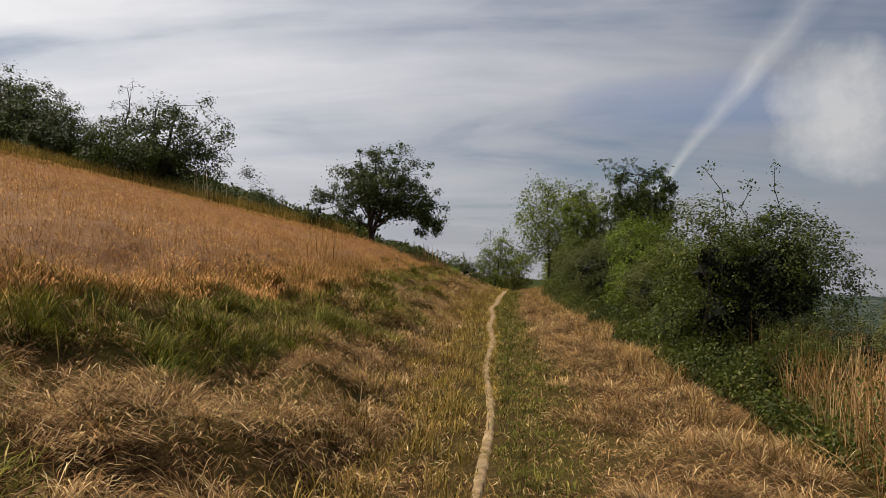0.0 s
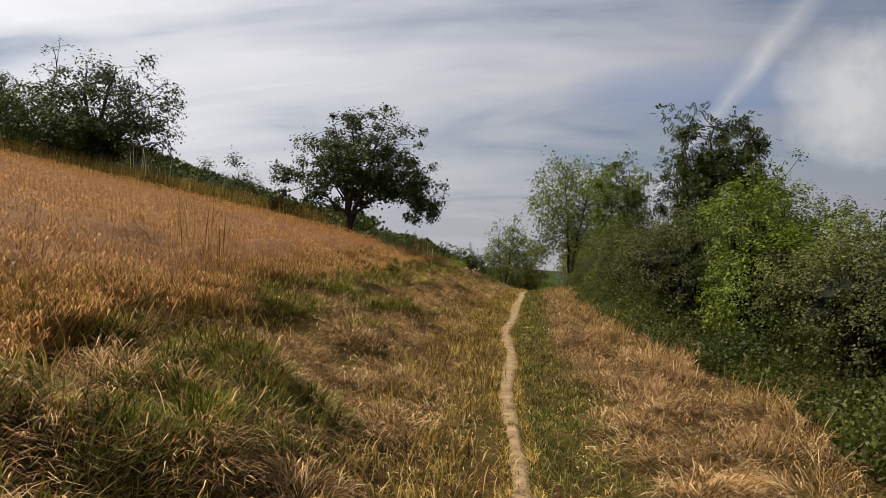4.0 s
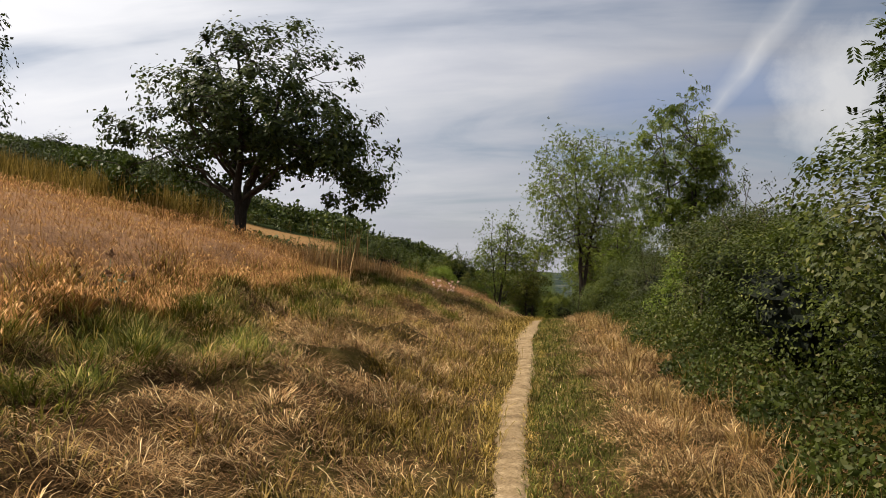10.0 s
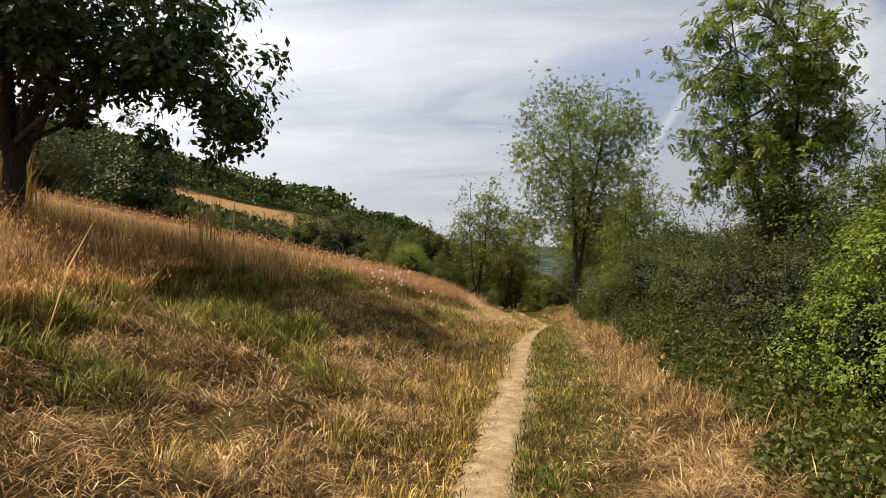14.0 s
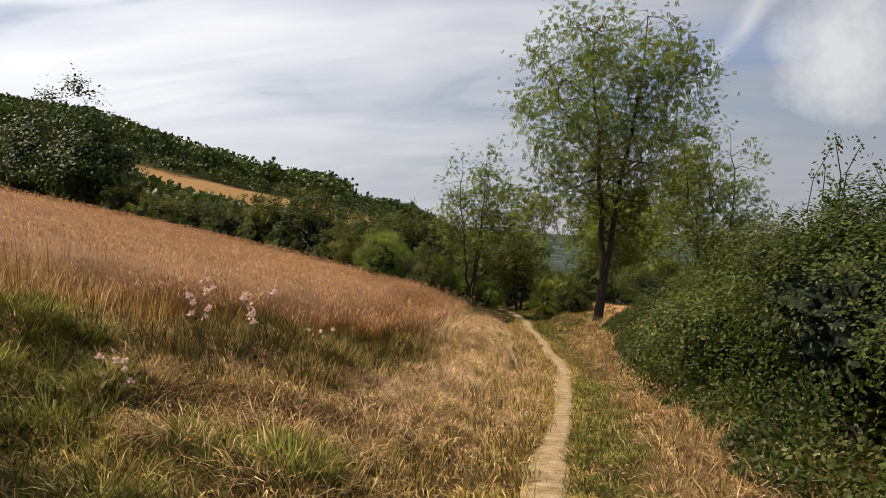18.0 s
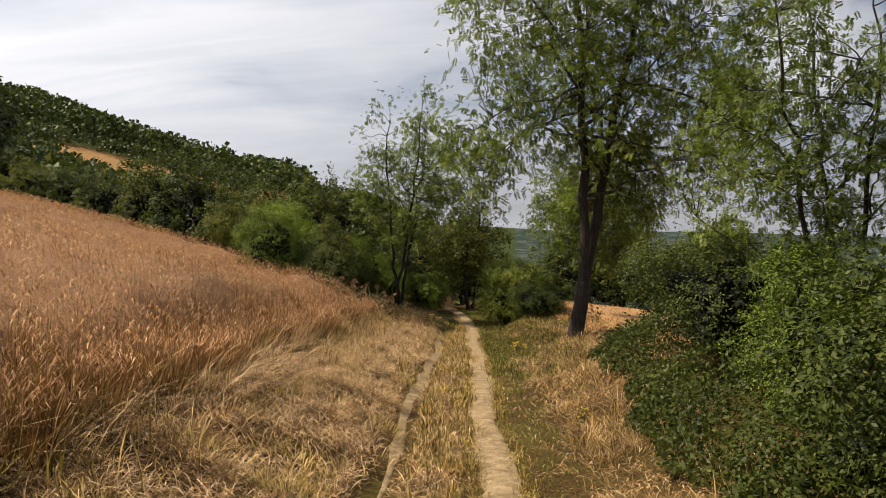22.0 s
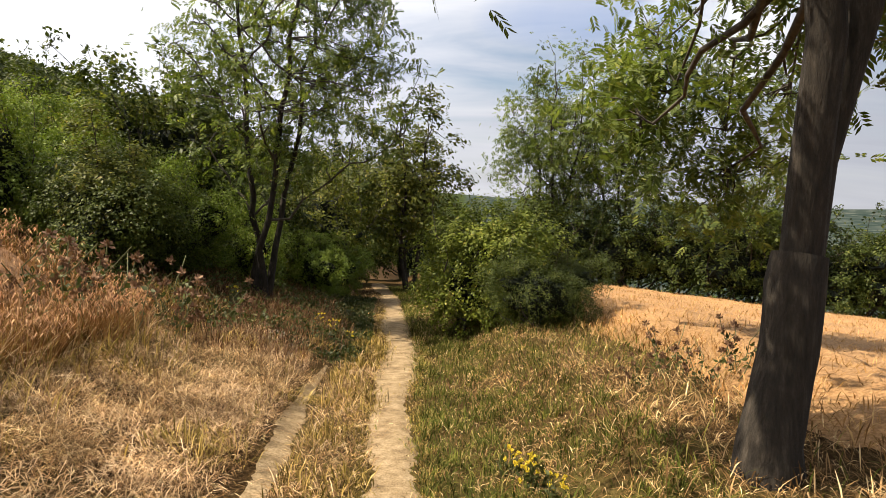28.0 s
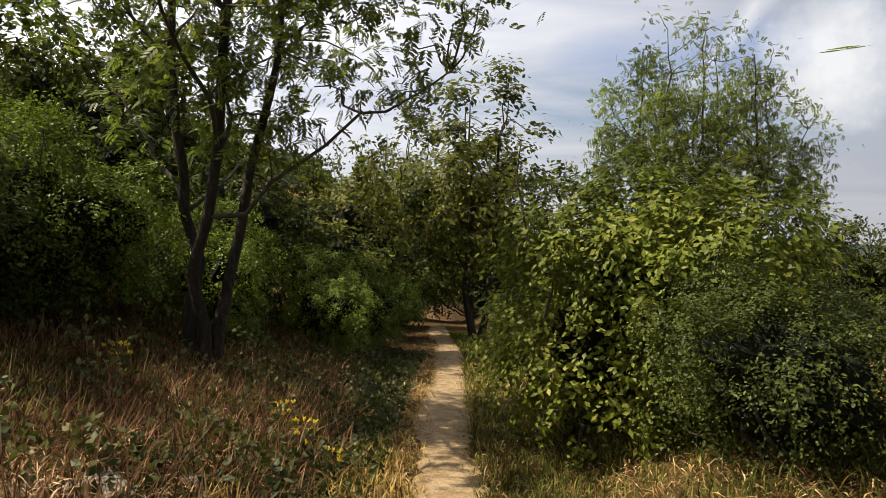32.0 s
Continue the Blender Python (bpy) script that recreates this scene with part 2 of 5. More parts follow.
def earth(n, p):
    fine = n.ramp(n.noise(n.add("ShaderNodeMapping", {"Vector": p, "Scale": (1.6, 0.7, 1)}).outputs[0], 26, 9, 0.78), [(0.36, (0.012, 0.007, 0.003)), (0.52, (0.052, 0.031, 0.013)), (0.7, (0.17, 0.108, 0.05))])
    green = n.ramp(n.noise(p, 5, 6, 0.7), [(0.35, (0.02, 0.019, 0.005)), (0.65, (0.085, 0.075, 0.02))])
    wide = n.ramp(n.noise(p, 0.45, 5, 0.6), [(0.42, (0,) * 3), (0.58, (1,) * 3)])
    near = n.mix(n.math("MULTIPLY", wide, 0.6), fine, green)
    field = n.ramp(n.noise(p, 0.012, 2, 0.4), [(0.26, (0.09, 0.09, 0.03)), (0.4, (0.21, 0.12, 0.047)), (0.62, (0.28, 0.158, 0.065))])
    grainy = n.mix(1.0, field, n.ramp(n.noise(p, 0.6, 5, 0.6), [(0.3, (0.55, 0.58, 0.6)), (0.7, (0.85, 0.88, 0.95))]), "MULTIPLY")
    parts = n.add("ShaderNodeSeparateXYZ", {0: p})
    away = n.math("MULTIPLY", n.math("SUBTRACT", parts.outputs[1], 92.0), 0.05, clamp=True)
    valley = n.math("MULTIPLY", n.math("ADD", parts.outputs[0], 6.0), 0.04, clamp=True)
    # valley woods and fields, with distance haze put into the colour as grey-blue
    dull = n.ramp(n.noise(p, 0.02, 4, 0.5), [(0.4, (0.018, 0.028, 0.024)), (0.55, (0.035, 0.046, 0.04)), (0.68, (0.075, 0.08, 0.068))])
    far_off = n.add("ShaderNodeVectorMath", {0: p, 1: (0, 40, 0)}, operation="DISTANCE").outputs["Value"]
    wooded = n.math("MULTIPLY", n.math("SUBTRACT", far_off, 225.0), 0.03, clamp=True)
    floor = n.ramp(n.noise(p, 0.05, 5, 0.6), [(0.35, (0.014, 0.022, 0.008)), (0.65, (0.04, 0.052, 0.016))])
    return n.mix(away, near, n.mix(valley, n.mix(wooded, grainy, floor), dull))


def bare(n, p):
    c = n.ramp(n.noise(p, 7, 8, 0.68), [(0.3, (0.13, 0.092, 0.052)), (0.5, (0.235, 0.172, 0.1)), (0.7, (0.35, 0.27, 0.17))])
    crumbs = n.ramp(n.noise(p, 60, 3), [(0.35, (0.7, 0.68, 0.66)), (0.6, (1.08, 1.06, 1.04))])
    return n.mix(1.0, c, crumbs, "MULTIPLY")


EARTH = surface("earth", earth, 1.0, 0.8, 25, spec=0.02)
BARE = surface("bare_earth", bare, 1.0, 0.7, 40, spec=0.05)
DRY = [(0.0, (0.05, 0.028, 0.01)), (0.4, (0.175, 0.104, 0.048)), (0.78, (0.34, 0.222, 0.115)), (1.0, (0.7, 0.56, 0.34))]
GREENISH = [(0.0, (0.04, 0.05, 0.01)), (0.5, (0.1, 0.118, 0.022)), (0.82, (0.18, 0.17, 0.04)), (1.0, (0.42, 0.34, 0.15))]
OLIVE = [(0.0, (0.07, 0.055, 0.015)), (0.5, (0.2, 0.15, 0.042)), (1.0, (0.46, 0.34, 0.13))]
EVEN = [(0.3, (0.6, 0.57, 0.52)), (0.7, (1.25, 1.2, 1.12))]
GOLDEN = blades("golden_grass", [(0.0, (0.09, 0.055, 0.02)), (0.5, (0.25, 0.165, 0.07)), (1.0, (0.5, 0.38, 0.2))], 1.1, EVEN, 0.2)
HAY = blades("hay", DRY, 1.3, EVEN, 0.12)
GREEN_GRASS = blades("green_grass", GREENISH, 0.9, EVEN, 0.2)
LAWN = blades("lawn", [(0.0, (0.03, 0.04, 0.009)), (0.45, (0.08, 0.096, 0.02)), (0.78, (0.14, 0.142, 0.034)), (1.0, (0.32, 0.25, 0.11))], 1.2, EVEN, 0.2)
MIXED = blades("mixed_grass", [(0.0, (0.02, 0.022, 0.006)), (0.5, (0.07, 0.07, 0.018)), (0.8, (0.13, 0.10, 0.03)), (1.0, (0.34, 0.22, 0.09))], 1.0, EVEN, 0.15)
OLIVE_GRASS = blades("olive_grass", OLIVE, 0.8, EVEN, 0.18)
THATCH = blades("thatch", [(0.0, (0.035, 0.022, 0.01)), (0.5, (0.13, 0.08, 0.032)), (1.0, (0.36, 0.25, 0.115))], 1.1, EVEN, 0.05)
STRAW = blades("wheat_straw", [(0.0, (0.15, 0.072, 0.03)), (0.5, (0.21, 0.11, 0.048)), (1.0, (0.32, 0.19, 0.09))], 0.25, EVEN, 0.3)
STEMS = surface("corn_stems", lambda n, p: n.mix(1.0, n.ramp(n.noise(n.add("ShaderNodeMapping", {"Vector": p, "Scale": (1, 1, 0.15)}).outputs[0], 38, 5, 0.7), [(0.3, (0.075, 0.036, 0.015)), (0.5, (0.175, 0.09, 0.04)), (0.72, (0.31, 0.18, 0.09))]), n.ramp(n.noise(p, 0.5, 4), [(0.3, (0.8,) * 3), (0.7, (1.15,) * 3)]), "MULTIPLY"), 0.95, 1.0, 60)
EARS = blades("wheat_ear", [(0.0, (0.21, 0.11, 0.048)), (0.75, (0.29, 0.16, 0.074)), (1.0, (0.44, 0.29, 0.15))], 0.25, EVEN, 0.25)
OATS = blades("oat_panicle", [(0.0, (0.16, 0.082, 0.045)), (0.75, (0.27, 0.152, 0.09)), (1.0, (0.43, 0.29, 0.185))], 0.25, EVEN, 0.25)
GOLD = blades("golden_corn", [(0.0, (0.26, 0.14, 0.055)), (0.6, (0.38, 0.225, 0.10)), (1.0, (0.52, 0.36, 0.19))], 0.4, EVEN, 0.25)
GOLD_STEMS = surface("golden_stems", lambda n, p: n.mix(1.0, n.ramp(n.noise(p, 30, 5, 0.7), [(0.3, (0.14, 0.07, 0.027)), (0.5, (0.3, 0.165, 0.068)), (0.72, (0.46, 0.29, 0.14))]), n.ramp(n.noise(p, 0.6, 4), [(0.3, (0.8,) * 3), (0.7, (1.12,) * 3)]), "MULTIPLY"), 0.95, 1.0, 50)
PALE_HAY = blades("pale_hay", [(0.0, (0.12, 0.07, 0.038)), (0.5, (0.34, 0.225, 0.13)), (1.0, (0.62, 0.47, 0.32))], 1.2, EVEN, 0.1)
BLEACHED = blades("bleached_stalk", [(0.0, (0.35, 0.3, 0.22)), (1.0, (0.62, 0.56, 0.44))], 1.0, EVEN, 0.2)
# reddish grass colour, darkened to include the shade of nearby trees
SHADED_REDDISH = blades("shaded_reddish_grass", [(0.0, (0.05, 0.026, 0.016)), (0.5, (0.12, 0.066, 0.04)), (1.0, (0.26, 0.17, 0.11))], 0.6, EVEN, 0.25)
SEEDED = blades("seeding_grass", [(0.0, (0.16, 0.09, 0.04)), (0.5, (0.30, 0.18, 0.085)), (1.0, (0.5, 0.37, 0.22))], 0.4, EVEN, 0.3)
SEED_BROWN = surface("brown_seed", lambda n, p: n.ramp(piece_random(n), [(0, (0.1, 0.05, 0.028)), (1, (0.24, 0.14, 0.08))]), 0.8, see_through=0.1)
PETAL_PINK = surface("pink_petal", lambda n, p: n.ramp(piece_random(n), [(0, (0.6, 0.38, 0.4)), (1, (0.78, 0.6, 0.6))]), 0.7, see_through=0.3)
PETAL_YELLOW = surface("yellow_petal", lambda n, p: n.ramp(piece_random(n), [(0, (0.55, 0.4, 0.02)), (1, (0.75, 0.6, 0.06))]), 0.7, see_through=0.3)

# ---- plan ----
ALONG = np.arange(-6, 85, 3.0)
RISE = np.array([-0.19, -0.11, -0.02, 0.07, 0.17, 0.32, 0.47, 0.57, 0.66, 0.72, 0.82, 0.97, 1.10, 1.16, 1.17, 1.11, 0.96, 0.76, 0.48, 0.19, -0.01, -0.15, -0.34, -0.66, -0.87, -0.96, -1.10, -1.27, -1.46, -1.65, -1.84])
LINE = np.array([(-10, 0.4), (0, -0.08), (5, -0.38), (9, -0.65), (17, -1.2), (22, -1.55), (27, -1.62), (33, -1.73), (37, -1.7), (41, -1.65), (46, -1.4),
                 (50, -1.25), (52, -1.25), (55, -1.4), (57, -1.6), (62, -1.85), (64.6, -2.05), (69, -2.4), (71, -2.5), (75.5, -3.06), (79, -3.4), (82, -3.9), (90, -5.3), (130, -14)])


def line(y):
    """Where the footpath runs."""
    return np.interp(y, LINE[:, 0], LINE[:, 1])


def ease(a, b, v):
    k = np.clip((v - a) / (b - a), 0, 1)
    return k * k * (3 - 2 * k)


def along(y):
    y = np.asarray(y, float)
    base = sum(np.interp(y + o, ALONG, RISE) for o in (-2, -1, 0, 1, 2)) / 5
    return base + np.where(y > 84, -0.055 * np.minimum(y - 84, 60), 0) + np.where(y < -6, 0.03 * np.maximum(y + 6, -60), 0)


def ripple(x, y):
    return (np.sin(x * 1.7 + y * 0.9) * np.sin(y * 1.3 - x * 0.6 + 1.1) * 0.5 + np.sin(x * 4.1 - y * 2.3 + 0.4) * np.sin(y * 3.7 + x * 1.9) * 0.3
            + np.sin(x * 9.3 + y * 5.1) * np.sin(y * 8.7 - x * 4.2 + 2.0) * 0.2)


def cells(x, y, size, seed=0):
    """Smooth uneven values from 0 to 1 over squares of that size."""
    x, y = np.asarray(x, float) / size, np.asarray(y, float) / size
    i, j = np.floor(x), np.floor(y)
    u, v = x - i, y - j
    u, v = u * u * (3 - 2 * u), v * v * (3 - 2 * v)

    def corner(a, b):
        h = np.sin(a * 127.1 + b * 311.7 + seed * 74.7) * 43758.5453
        return h - np.floor(h)
    return (corner(i, j) * (1 - u) + corner(i + 1, j) * u) * (1 - v) + (corner(i, j + 1) * (1 - u) + corner(i + 1, j + 1) * u) * v


def heaps(x, y):
    """Lumps of the ground under mown hay and old tussocks."""
    return np.maximum(cells(x, y, 0.42, 1) - 0.3, 0) * 0.75 + np.maximum(cells(x, y, 0.95, 2) - 0.35, 0) * 0.7


FAR_AZ = np.array([-180, -120, -75, -40, -12, -3, 4, 11, 21.6, 28, 34, 45, 90, 130, 180.0])
FAR_Z = np.array([-25, -45, -60, -60, -58, -50, -14, 16, 31, 49, 66, 74, 55, 20, -25.0])


def land(x, y):
    """The height of the ground."""
    x, y = np.asarray(x, float), np.asarray(y, float)
    s = x - line(y)
    bank = 0.24 * np.clip(-s - 0.8, 0, 6) + 0.215 * np.clip(-s - 6.8, 0, 60)
    fall = 0.05 * np.clip(s - 0.9, 0, 1.5) + 0.1 * np.clip(s - 2.4, 0, 20) + 0.25 * np.clip(s - 22.4, 0, 200)
    fall = fall - (0.42 * ease(0.9, 1.9, s) + 0.3 * ease(2.0, 4.0, s)) * ease(50, 60, y) * (1 - ease(86, 96, y))
    rough = ripple(x, y) * (0.06 * ease(0.5, 1.6, np.abs(s)) + 0.09 * ease(1.3, 2.6, -s))
    mown = np.where(y > 44, 0.45, 1.0)
    rough = rough + 0.4 * heaps(x, y) * (ease(0.9, 1.7, -s) * (1 - ease(5, 7, -s)) * mown + 0.35 * ease(0.95, 1.5, s) * (1 - ease(3, 5, s)))
    fall = fall + 0.11 * ease(-4, 6, s) * np.clip(y - 89, 0, 120)
    near = along(y) + bank - fall + rough
    dx, dy = x, y - 40.0
    r = np.hypot(dx, dy)
    az = np.degrees(np.arctan2(-dx, dy))
    far = np.interp(az, FAR_AZ, FAR_Z)
    far = far * (1 - 0.9 * ease(600, 1500, r)) - 55 * ease(600, 1500, r)
    far = far + ease(2200, 3600, r) * (75 + 12 * np.sin(az * 0.11 + 1) + 8 * np.sin(az * 0.31))
    w = ease(60, 520, r)
    return near * (1 - w) + far * w


def mesh_of(name, verts, faces, material, smooth=False):
    """One mesh from arrays of corners and of equal-sided faces."""
    verts = np.ascontiguousarray(verts, np.float32).reshape(-1, 3)
    faces = np.ascontiguousarray(faces, np.int32)
    me = bpy.data.meshes.new(name)
    count, sides = faces.shape
    me.vertices.add(len(verts))
    me.vertices.foreach_set("co", verts.ravel())
    me.loops.add(count * sides)
    me.loops.foreach_set("vertex_index", faces.ravel())
    me.polygons.add(count)
    me.polygons.foreach_set("loop_start", np.arange(0, count * sides, sides, dtype=np.int32))
    if smooth:
        me.polygons.foreach_set("use_smooth", np.ones(count, bool))
    me.materials.append(material)
    me.update(calc_edges=True)
    return me


def part(name, me, parent, label=""):
    ob = new(name, me)
    ob.parent = parent
    return tagged(ob, label)


rng = np.random.default_rng(7)


def grid(xs, ys):
    X, Y = np.meshgrid(xs, ys)
    nx, ny = len(xs), len(ys)
    i = (np.arange(ny - 1)[:, None] * nx + np.arange(nx - 1)).ravel()
    return X.ravel(), Y.ravel(), np.stack([i, i + 1, i + 1 + nx, i + nx], 1)


def spread(fine, step, end, growth):
    out, v = [], fine
    while v < end:
        step *= growth
        v += step
        out.append(v)
    return out


# ---- ground: one sheet to the horizon ----
xs = np.array([-v for v in spread(8, 0.1, 4200, 1.16)][::-1] + list(np.arange(-8, 4.01, 0.1)) + spread(4, 0.1, 4200, 1.16))
ys = np.array([-v for v in spread(2, 0.3, 4200, 1.2)][::-1] + list(np.arange(-2, 86.01, 0.14)) + spread(86, 0.3, 4200, 1.09))
gx, gy, quads = grid(xs, ys)
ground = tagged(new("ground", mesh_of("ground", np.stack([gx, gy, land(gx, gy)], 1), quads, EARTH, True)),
                "dry sloping ground under mown grass and stubble", "ground", kind="structure")


def track(name, label, y0, y1, offset, width, lift):
    """A worn strip of bare earth with ragged sides, laid over the ground."""
    y = np.arange(y0, y1, 0.06)
    k = np.linspace(-1, 1, 7)
    wob = 1 + 0.2 * np.sin(y * 1.9) * np.sin(y * 0.7 + 1) + 0.3 * (cells(y, 0 * y, 0.35, 4) - 0.5) + 0.1 * rng.standard_normal(len(y))
    mid = line(y) + offset + 0.04 * np.sin(y * 1.1)
    half = width(y) * 0.5 * wob
    X = mid[:, None] + half[:, None] * k[None, :]
    Y = np.repeat(y[:, None], 7, 1)
    Z = land(X, Y) + lift * (1 - np.abs(k) ** 3)[None, :] * 1.0 - 0.012 * (np.abs(k) == 1)[None, :]
    n = len(y)
    i = (np.arange(n - 1)[:, None] * 7 + np.arange(6)).ravel()
    me = mesh_of(name, np.stack([X.ravel(), Y.ravel(), Z.ravel()], 1), np.stack([i, i + 1, i + 8, i + 7], 1), BARE, True)
    return tagged(new(name, me), label, "path", kind="structure")


track("footpath", "narrow trodden footpath of pale bare earth", -3, 87, 0.0, lambda y: np.interp(y, [0, 10, 20, 30, 34, 38, 42, 46, 60, 68, 72], [0.06, 0.11, 0.21, 0.32, 0.5, 0.64, 0.5, 0.34, 0.38, 0.5, 0.6]), 0.02)
track("wheel_rut", "broken rut of pale bare earth beside the footpath", 52.5, 69, -0.9, lambda y: np.interp(y, [52.5, 56, 60, 66, 67.4, 69], [0.03, 0.2, 0.28, 0.3, 0.26, 0.04]) * (0.85 + 0.25 * np.sin(y * 1.3) * np.sin(y * 2.9 + 1)), 0.008)

# ---- grass, hay and wheat ----


def sward(name, label, x, y, length, width, lean, material, category="grass", base=0.0, heap=0.0, turn=None, lift=0.0):
    """Blades, each of two bent faces, rooted at x, y. lean: 0 upright, 1 flat."""
    n = len(x)
    turn = rng.uniform(0, 2 * np.pi, n) if turn is None else turn
    length = length * rng.uniform(0.6, 1.3, n)
    lean = np.clip(lean + rng.normal(0, 0.18, n), 0.02, 0.98)
    out = np.stack([np.cos(turn), np.sin(turn)], 1)
    side = np.stack([-out[:, 1], out[:, 0]], 1)
    a1, a2 = lean * 1.4, np.minimum(lean * 1.75 + 0.1, 1.7)
    z0 = land(x, y) - 0.01 + base + heap * rng.random(n) ** 2 + lift
    p0 = np.stack([x, y, z0], 1)
    h1, h2 = 0.55 * length, 0.45 * length
    p1 = p0 + np.concatenate([out * (np.sin(a1) * h1)[:, None], (np.cos(a1) * h1)[:, None]], 1)
    p2 = p1 + np.concatenate([out * (np.sin(a2) * h2)[:, None], (np.cos(a2) * h2)[:, None]], 1)
    p1[:, 2] += 0.012
    p2[:, 2] = np.maximum(p2[:, 2], land(p2[:, 0], p2[:, 1]) + 0.004 + base)
    s = np.concatenate([side * (width * 0.5 * rng.uniform(0.7, 1.3, n))[:, None], np.zeros((n, 1))], 1)
    v = np.stack([p0 - s, p1 + s, p2, p1 - s], 1).reshape(-1, 3)
    i = np.arange(n, dtype=np.int32)[:, None] * 4
    f = np.concatenate([i + np.array([[0, 1, 3]]), i + np.array([[3, 1, 2]])])
    return tagged(new(name, mesh_of(name, v, f, material)), label, category, kind="stuff")


def tussocks(name, label, places, wide, high, each, length, width, lean, material, category="grass"):
    """Mounded clumps whose blades comb outwards and hang over, with the soil dark between them."""
    cx, cy = places
    m = len(cx)
    size = rng.uniform(0.55, 1.25, m)
    comb = rng.uniform(0, 2 * np.pi, m)
    k = np.repeat(np.arange(m), each)
    n = len(k)
    r = np.sqrt(rng.random(n)) * wide * size[k]
    a = rng.uniform(0, 2 * np.pi, n)
    dx, dy = np.cos(a) * r, np.sin(a) * r * 0.8
    out = np.arctan2(dy + 0.45 * wide * np.sin(comb[k]), dx + 0.45 * wide * np.cos(comb[k])) + rng.normal(0, 0.45 + 1.2 * max(0.0, lean - 0.7), n)
    lift = high * size[k] * (1 - (r / (wide * size[k])) ** 2) * rng.uniform(0.5, 1.1, n)
    return sward(name, label, cx[k] + dx, cy[k] + dy, length, width, lean, material, category, turn=out, lift=lift)


def scatter(n, x0, x1, y0, y1, clump=0.0, each=12):
    """Places in a band beside the path (x from the path's line); clump: gathers them into tufts of that radius."""
    if clump:
        m = max(1, n // each)
        cx, cy = rng.uniform(x0, x1, m), rng.uniform(y0, y1, m)
        k = rng.integers(0, m, n)
        s, y = cx[k] + rng.normal(0, clump, n), cy[k] + rng.normal(0, clump, n)
    else:
        s, y = rng.uniform(x0, x1, n), rng.uniform(y0, y1, n)
    return s + line(y), y, s


def keep(mask, *arrays):
    return [a[mask] for a in arrays]


EDGE = np.array([(-5, -4.4), (6, -4.4), (10, -4.1), (16, -4.3), (20, -5.0), (28, -5.5), (33, -5.6), (37, -6.0), (40, -6.4), (45, -7.0), (47, -5.2), (49, -4.2), (51, -3.95), (57, -4.4), (66, -5.0), (71, -5.5), (75, -6.2)])


def edge(y):
    """The side of the corn field that faces the path."""
    return np.interp(y, EDGE[:, 0], EDGE[:, 1]) + 0.12 * np.sin(y * 2.1) + 0.1 * np.sin(y * 5.3)


FOOT = np.array([(2, 3.1), (6, 2.35), (9, 1.95), (12.6, 1.65), (18, 1.3), (21, 0.9), (23, 0.5), (27, 0.2), (33, 0.05), (37, 0.05), (43, 0.0), (48, 0.1), (52, 0.2), (56, 0.15), (59, 0.2), (61, 0.6), (64, 0.55), (70, 0.0), (90, -1.0)])


def foot(y):
    """The foot of the hedge that faces the path."""
    return np.interp(y, FOOT[:, 0], FOOT[:, 1]) + 0.12 * np.sin(y * 1.7) + 0.08 * np.sin(y * 4.9)


def patchy(x, y):
    return np.sin(x * 0.8 + y * 0.35) * np.sin(y * 0.5 - x * 0.4 + 0.7) + 0.5 * np.sin(x * 2.3 + y * 1.1)


def tufty(x, y):
    """Above nothing on a tuft, below it in the gap between tufts."""
    return np.sin(x * 6.1 + 1.3 * np.sin(y * 2.7)) * np.sin(y * 5.3 + 1.7 * np.sin(x * 3.1)) + 0.6 * np.sin(x * 13.7 - y * 4.1) * np.sin(y * 11.9 + x * 3.3)


# trodden and mown verge
x, y, s = scatter(330000, -4.6, 3.2, 2.5, 84)
free = (np.abs(s) > np.where(y < 14, 0.01, 0.08) + 0.1 * rng.random(len(s))) & (x > edge(y) - 0.5) & (x < foot(y) + 0.8) & ~((y > 52) & (y < 68) & (np.abs(s + 0.9) < 0.1))
free = free & ((y < 68.3) | (s > -0.6) | (rng.random(len(s)) < 0.3))
x, y, s = keep(free & (tufty(x, y) > rng.uniform(-0.8, 0.45, len(x))), x, y, s)
share = np.where(s > 0, 0.06 + np.where(y < 30, 0.6, 0.85) * ease(-0.35, 0.35, 0.85 + 0.15 * np.sin(y * 0.9) - s), np.where(s > -0.7, 0.5, 0.2 + 0.5 * (patchy(x, y) > 0.15) + 0.35 * ((y > 35.5) & (y < 43.5)))) * np.where((y > 45) & (s < 0.1), 0.25, 1.0) * np.where(y > 58, 0.6, 1.0)
green = rng.random(len(x)) < share
sward("green_grass", "short green grass of the mown verge", *keep(green, x, y), 0.09, 0.0075, 0.55, GREEN_GRASS)
sward("dry_grass", "short dry straw-coloured grass of the mown verge", *keep(~green, x, y), 0.15, 0.007, 0.9, HAY)
x, y, s = scatter(1650, -4.7, -0.75, 2.5, 84)
ok = (y < 68.5) & (x > edge(y) - 0.2) & ~((y > 35.6) & (y < 43.5) & (rng.random(len(s)) < 0.5)) & ((y < 45) | (rng.random(len(s)) < 0.35)) & (rng.random(len(s)) < np.where((s < -2.5) & (y < 38), 0.75, 1.0)) & ~((y > 50) & (np.abs(s + 0.9) < 0.24))
tussocks("hay", "mown hay lying in combed heaps on the bank", keep(ok, x, y), 0.27, 0.17, 240, 0.24, 0.0048, 0.93, HAY, "hay")
x, y, s = scatter(1900, -4.9, -1.3, 2.5, 44)
